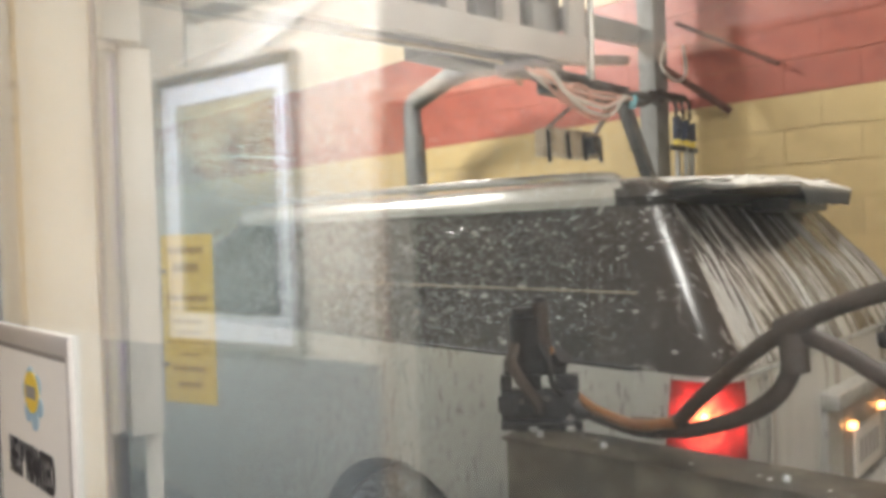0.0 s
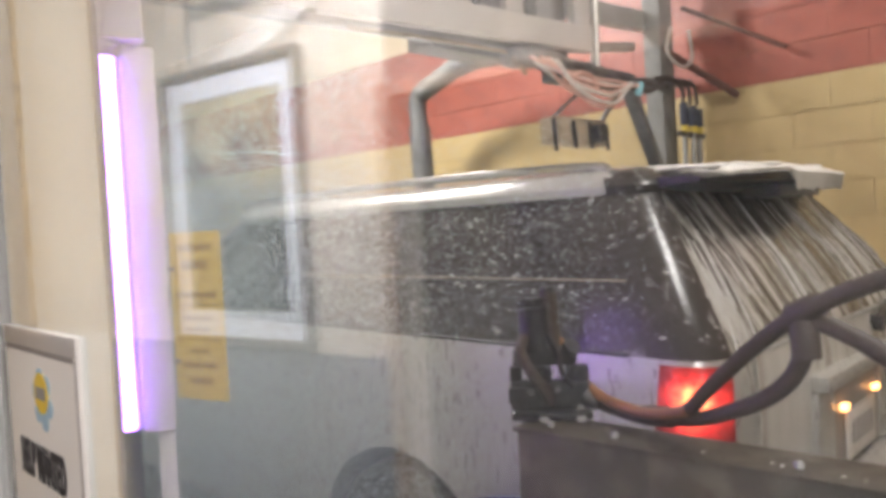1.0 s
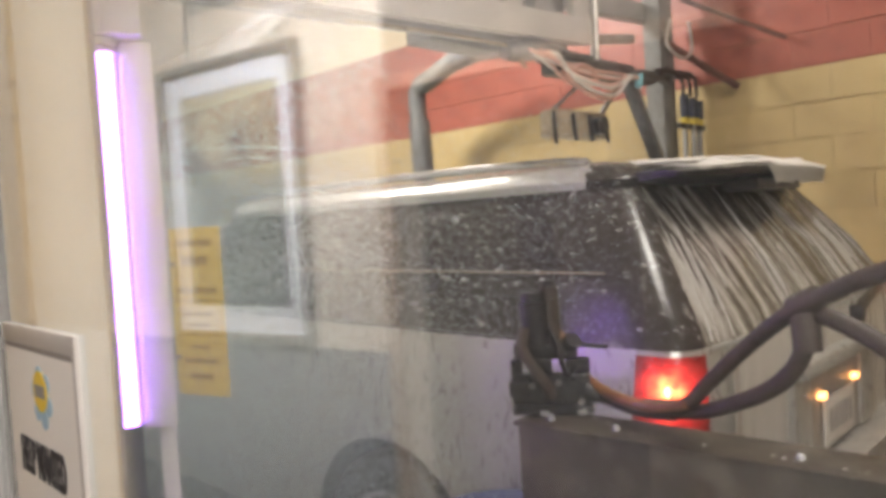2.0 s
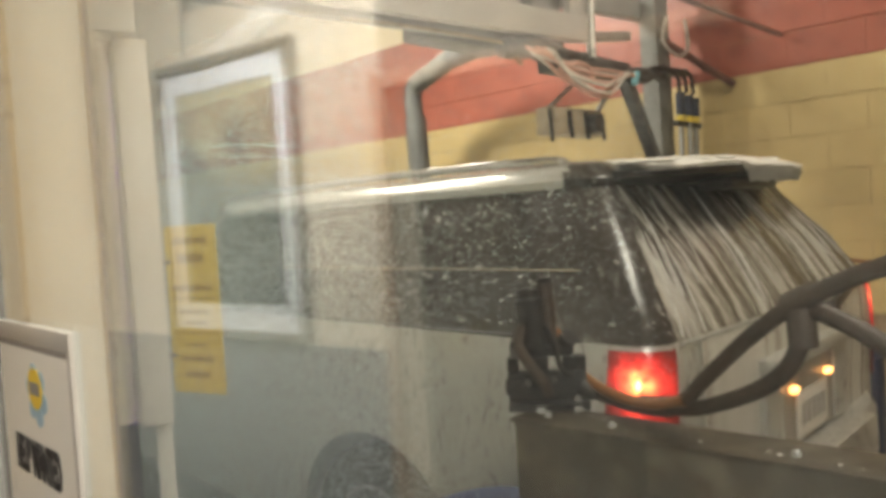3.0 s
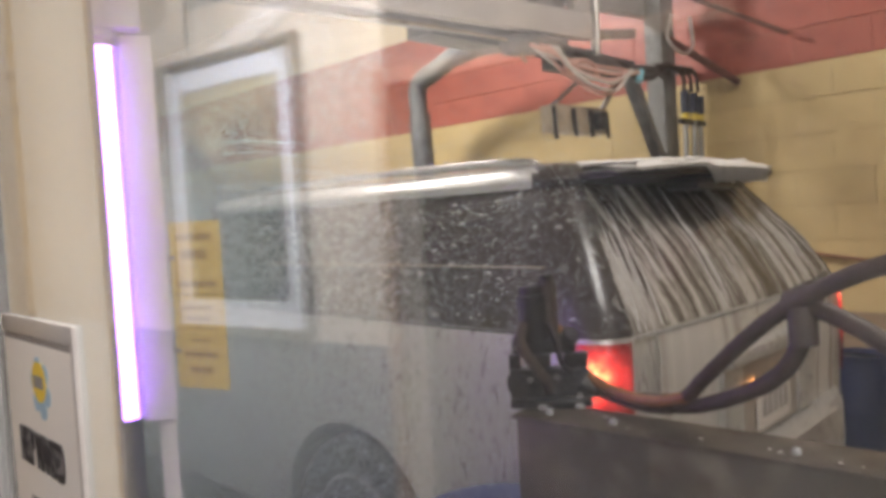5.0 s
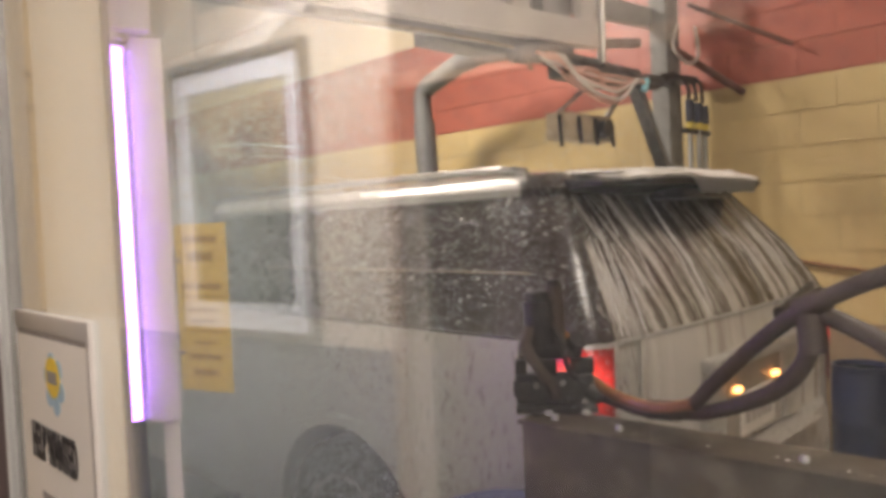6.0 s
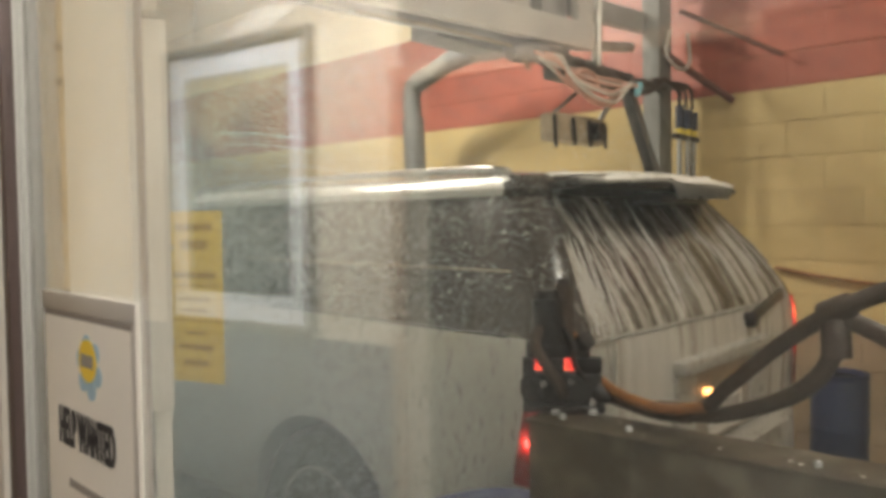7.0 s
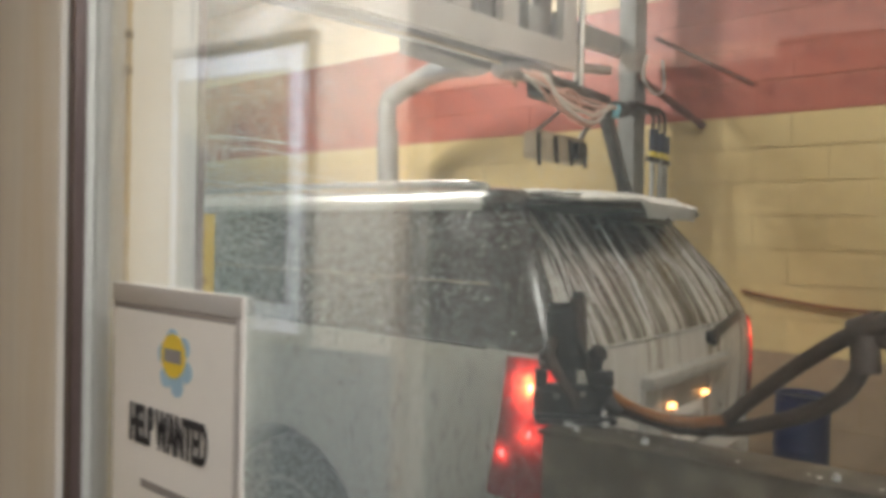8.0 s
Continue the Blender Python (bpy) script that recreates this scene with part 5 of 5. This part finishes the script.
def drum():
    d = thing("blue_drum", "blue plastic drum standing by the wall", "drum", (4.16, 1.62, FLOOR))
    d.scale = (0.66, 0.66, 0.93)
    part("drum_body", lathe([(0.19, 0.0), (0.205, 0.02), (0.205, 0.26), (0.212, 0.28), (0.205, 0.30), (0.205, 0.55), (0.212, 0.57), (0.205, 0.59), (0.205, 0.82), (0.19, 0.85)], 36), M_BLUE, d)
    part("rim", lathe([(0.19, 0.845), (0.205, 0.85), (0.205, 0.875), (0.18, 0.875), (0.17, 0.85)], 36), M_BLUE, d)
    part("bung", lathe([(0.03, 0.85), (0.03, 0.87)], 14), M_BLUEBLK, d).matrix_local = pose(-0.09, 0.05, 0)
    c = solid("wall_cable", sweep(bmesh.new(), [(4.48, 2.05, 1.40), (4.47, 1.8, 1.36), (4.47, 1.5, 1.33), (4.47, 1.0, 1.33), (4.48, 0.6, 1.36)], 0.011, 8), M_ORANGE, "brown cable sagging along the wall", "cable", smooth=True)


def blue_guard():
    b = thing("blue_guard", "blue foam wrapped guide guard by the conveyor", "guard")
    part("foam", sweep(bmesh.new(), [(1.52, 2.25, 0.60), (1.52, 2.10, 0.76), (1.50, 1.85, 0.89), (1.45, 1.60, 0.97), (1.38, 1.42, 0.98)], 0.07, 14), M_BLUECLOTH, b)
    part("post", rod((1.47, 1.72, FLOOR), (1.47, 1.72, 0.90), 0.03), M_BLUEBLK, b)
    part("post", rod((1.52, 2.22, FLOOR), (1.52, 2.22, 0.62), 0.03), M_BLUEBLK, b)


def mist(name, seed, count, lo, hi, power, size):
    """Fine drops of spray hanging beside the car, thicker further along the tunnel."""
    rng = np.random.default_rng(seed)
    c = rng.random((count, 3))
    c[:, 1] = c[:, 1] ** power
    c = np.array(lo) + c * (np.array(hi) - np.array(lo))
    r = size * (0.7 + 0.9 * rng.random(count) ** 2)
    tet = np.array([(1, 1, 1), (1, -1, -1), (-1, 1, -1), (-1, -1, 1)], float) * 0.75
    v = (c[:, None, :] + tet[None] * r[:, None, None]).reshape(-1, 3)
    k = 4 * np.arange(count)[:, None, None]
    f = (k + np.array([(0, 1, 2), (0, 3, 1), (0, 2, 3), (1, 3, 2)])[None]).reshape(-1, 3)
    me = bpy.data.meshes.new(name)
    me.from_pydata(v.tolist(), [], f.tolist())
    me.materials.append(M_MIST)
    return tagged(new(name, me), "fine white spray mist drifting beside the car", "mist", "", "stuff")


def jets():
    rnd = random.Random(3)
    bm = bmesh.new()
    for k in range(8):
        y, z, x = rnd.uniform(2.7, 3.3), rnd.uniform(1.86, 2.06), rnd.uniform(1.25, 1.6)
        n = rnd.uniform(0.15, 0.5)
        sweep(bm, [(x, y, z), (x + 0.05, y - n * 0.5, z - 0.012), (x + 0.1, y - n, z - 0.045)], 0.0016, 5, 3)
    return solid("water_jets", bm, M_MIST, "thin white streaks of sprayed water", "spray", "stuff", True)


mists = [mist("spray_mist", 1, 230000, (1.15, 2.7, 0.6), (1.74, 6.5, 2.1), 0.75, 0.0018), mist("spray_mist", 2, 150000, (1.35, 2.05, 0.2), (1.74, 3.9, 1.88), 0.75, 0.0013),
         mist("spray_mist", 4, 40000, (1.25, 1.30, 0.9), (1.74, 3.0, 1.95), 0.8, 0.0010), mist("spray_mist", 3, 150000, (0.7, 4.9, 0.4), (4.4, 9.5, 3.7), 0.8, 0.0039)]
jets()
gantry()
drum()
blue_guard()


# ------------------------------------------------------------ far wall of painted blocks
def block_wall():
    wall = solid("wall_far", boxed((XW + 0.012, -3.0, FLOOR - 0.1), (XW + 0.3, 12.0, 4.0), 0), M_JOINT_Y, "painted concrete block wall, red over yellow over brown", "wall", "structure")
    shapes = {}
    for key, mat in (("yellow", M_YELLOW), ("red", M_RED), ("cream", M_CREAM), ("brown", M_LOWBROWN)):
        bm = boxed((0, 0.0012, 0.0022), (0.014, 0.3988, 0.1978), 0.0016)
        shapes[key] = mesh_of("block", bm, mat)
    rows = []
    for r in range(-12, 8):
        z = 2.45 + 0.2 * r
        key = "brown" if r < -7 else "yellow" if r < 0 else ("red" if r < 4 else "cream")
        for c in range(-8, 31):
            rows.append((z, 0.4 * c + (0.2 if r % 2 else 0.0), key, -8 <= r < 5 and 1 <= c < 19))
    rest = {"yellow": [], "red": [], "cream": [], "brown": []}
    count = 0
    for z, y, key, near in rows:
        if near and count < 300:
            b = new("block", shapes[key])
            b.parent = wall
            b.location = (XW + random.uniform(-0.0012, 0.0012), y, z)
            count += 1
        else:
            rest[key].append((y, z))
    for key, places in rest.items():
        v, f = [], []
        for y, z in places:
            k = len(v)
            for x in (XW, XW + 0.014):
                v += [(x, y + 0.003, z + 0.003), (x, y + 0.397, z + 0.003), (x, y + 0.397, z + 0.197), (x, y + 0.003, z + 0.197)]
            f += [(k, k + 3, k + 2, k + 1), (k, k + 1, k + 5, k + 4), (k + 1, k + 2, k + 6, k + 5), (k + 2, k + 3, k + 7, k + 6), (k + 3, k, k + 4, k + 7)]
        me = bpy.data.meshes.new("blocks")
        me.from_pydata(v, [], f)
        me.materials.append(shapes[key].materials[0])
        o = new("blocks", me)
        o.parent = wall
        tagged(o, kind="stuff")


block_wall()


# ------------------------------------------------------------ what moves
CAR_Y = [(0.0, 1.21), (0.5, 1.24), (1.0, 1.27), (1.5, 1.305), (3.0, 1.41), (3.5, 1.45), (4.0, 1.485), (4.5, 1.515), (6.0, 1.62), (6.5, 1.655), (7.0, 1.69), (7.5, 1.72), (8.0, 1.75)]
CAR_X = 2.738


def motions():
    walk(car, [(t, pose(CAR_X, y, FLOOR)) for t, y in CAR_Y])
    for w in wheels:
        x, y0 = w.location.x, w.location.y
        walk(w, [(t, pose(x, y0, 0.40, -math.degrees((y - CAR_Y[0][1]) / 0.40))) for t, y in CAR_Y])
    for k, ob in enumerate(mists):
        walk(ob, [(t, pose(0, 0.02 * math.sin(1.3 * t + k), -0.015 * t + 0.06)) for t in range(9)])
    # the violet tube shows its lit face from 0.45 to 2.5 s and from 4.25 to 6.45 s
    rows = [(0.0, 180)]
    for t, a, b in ((0.40, 180, 0), (2.45, 0, 180), (4.20, 180, 0), (6.40, 0, 180)):
        rows += [(t + k / 30, a + (b - a) * k / 3) for k in range(4)]
    rows.append((8.0, 180))
    walk(tube, [(t, pose(0, 0, 0, 0, 0, a)) for t, a in rows])


motions()
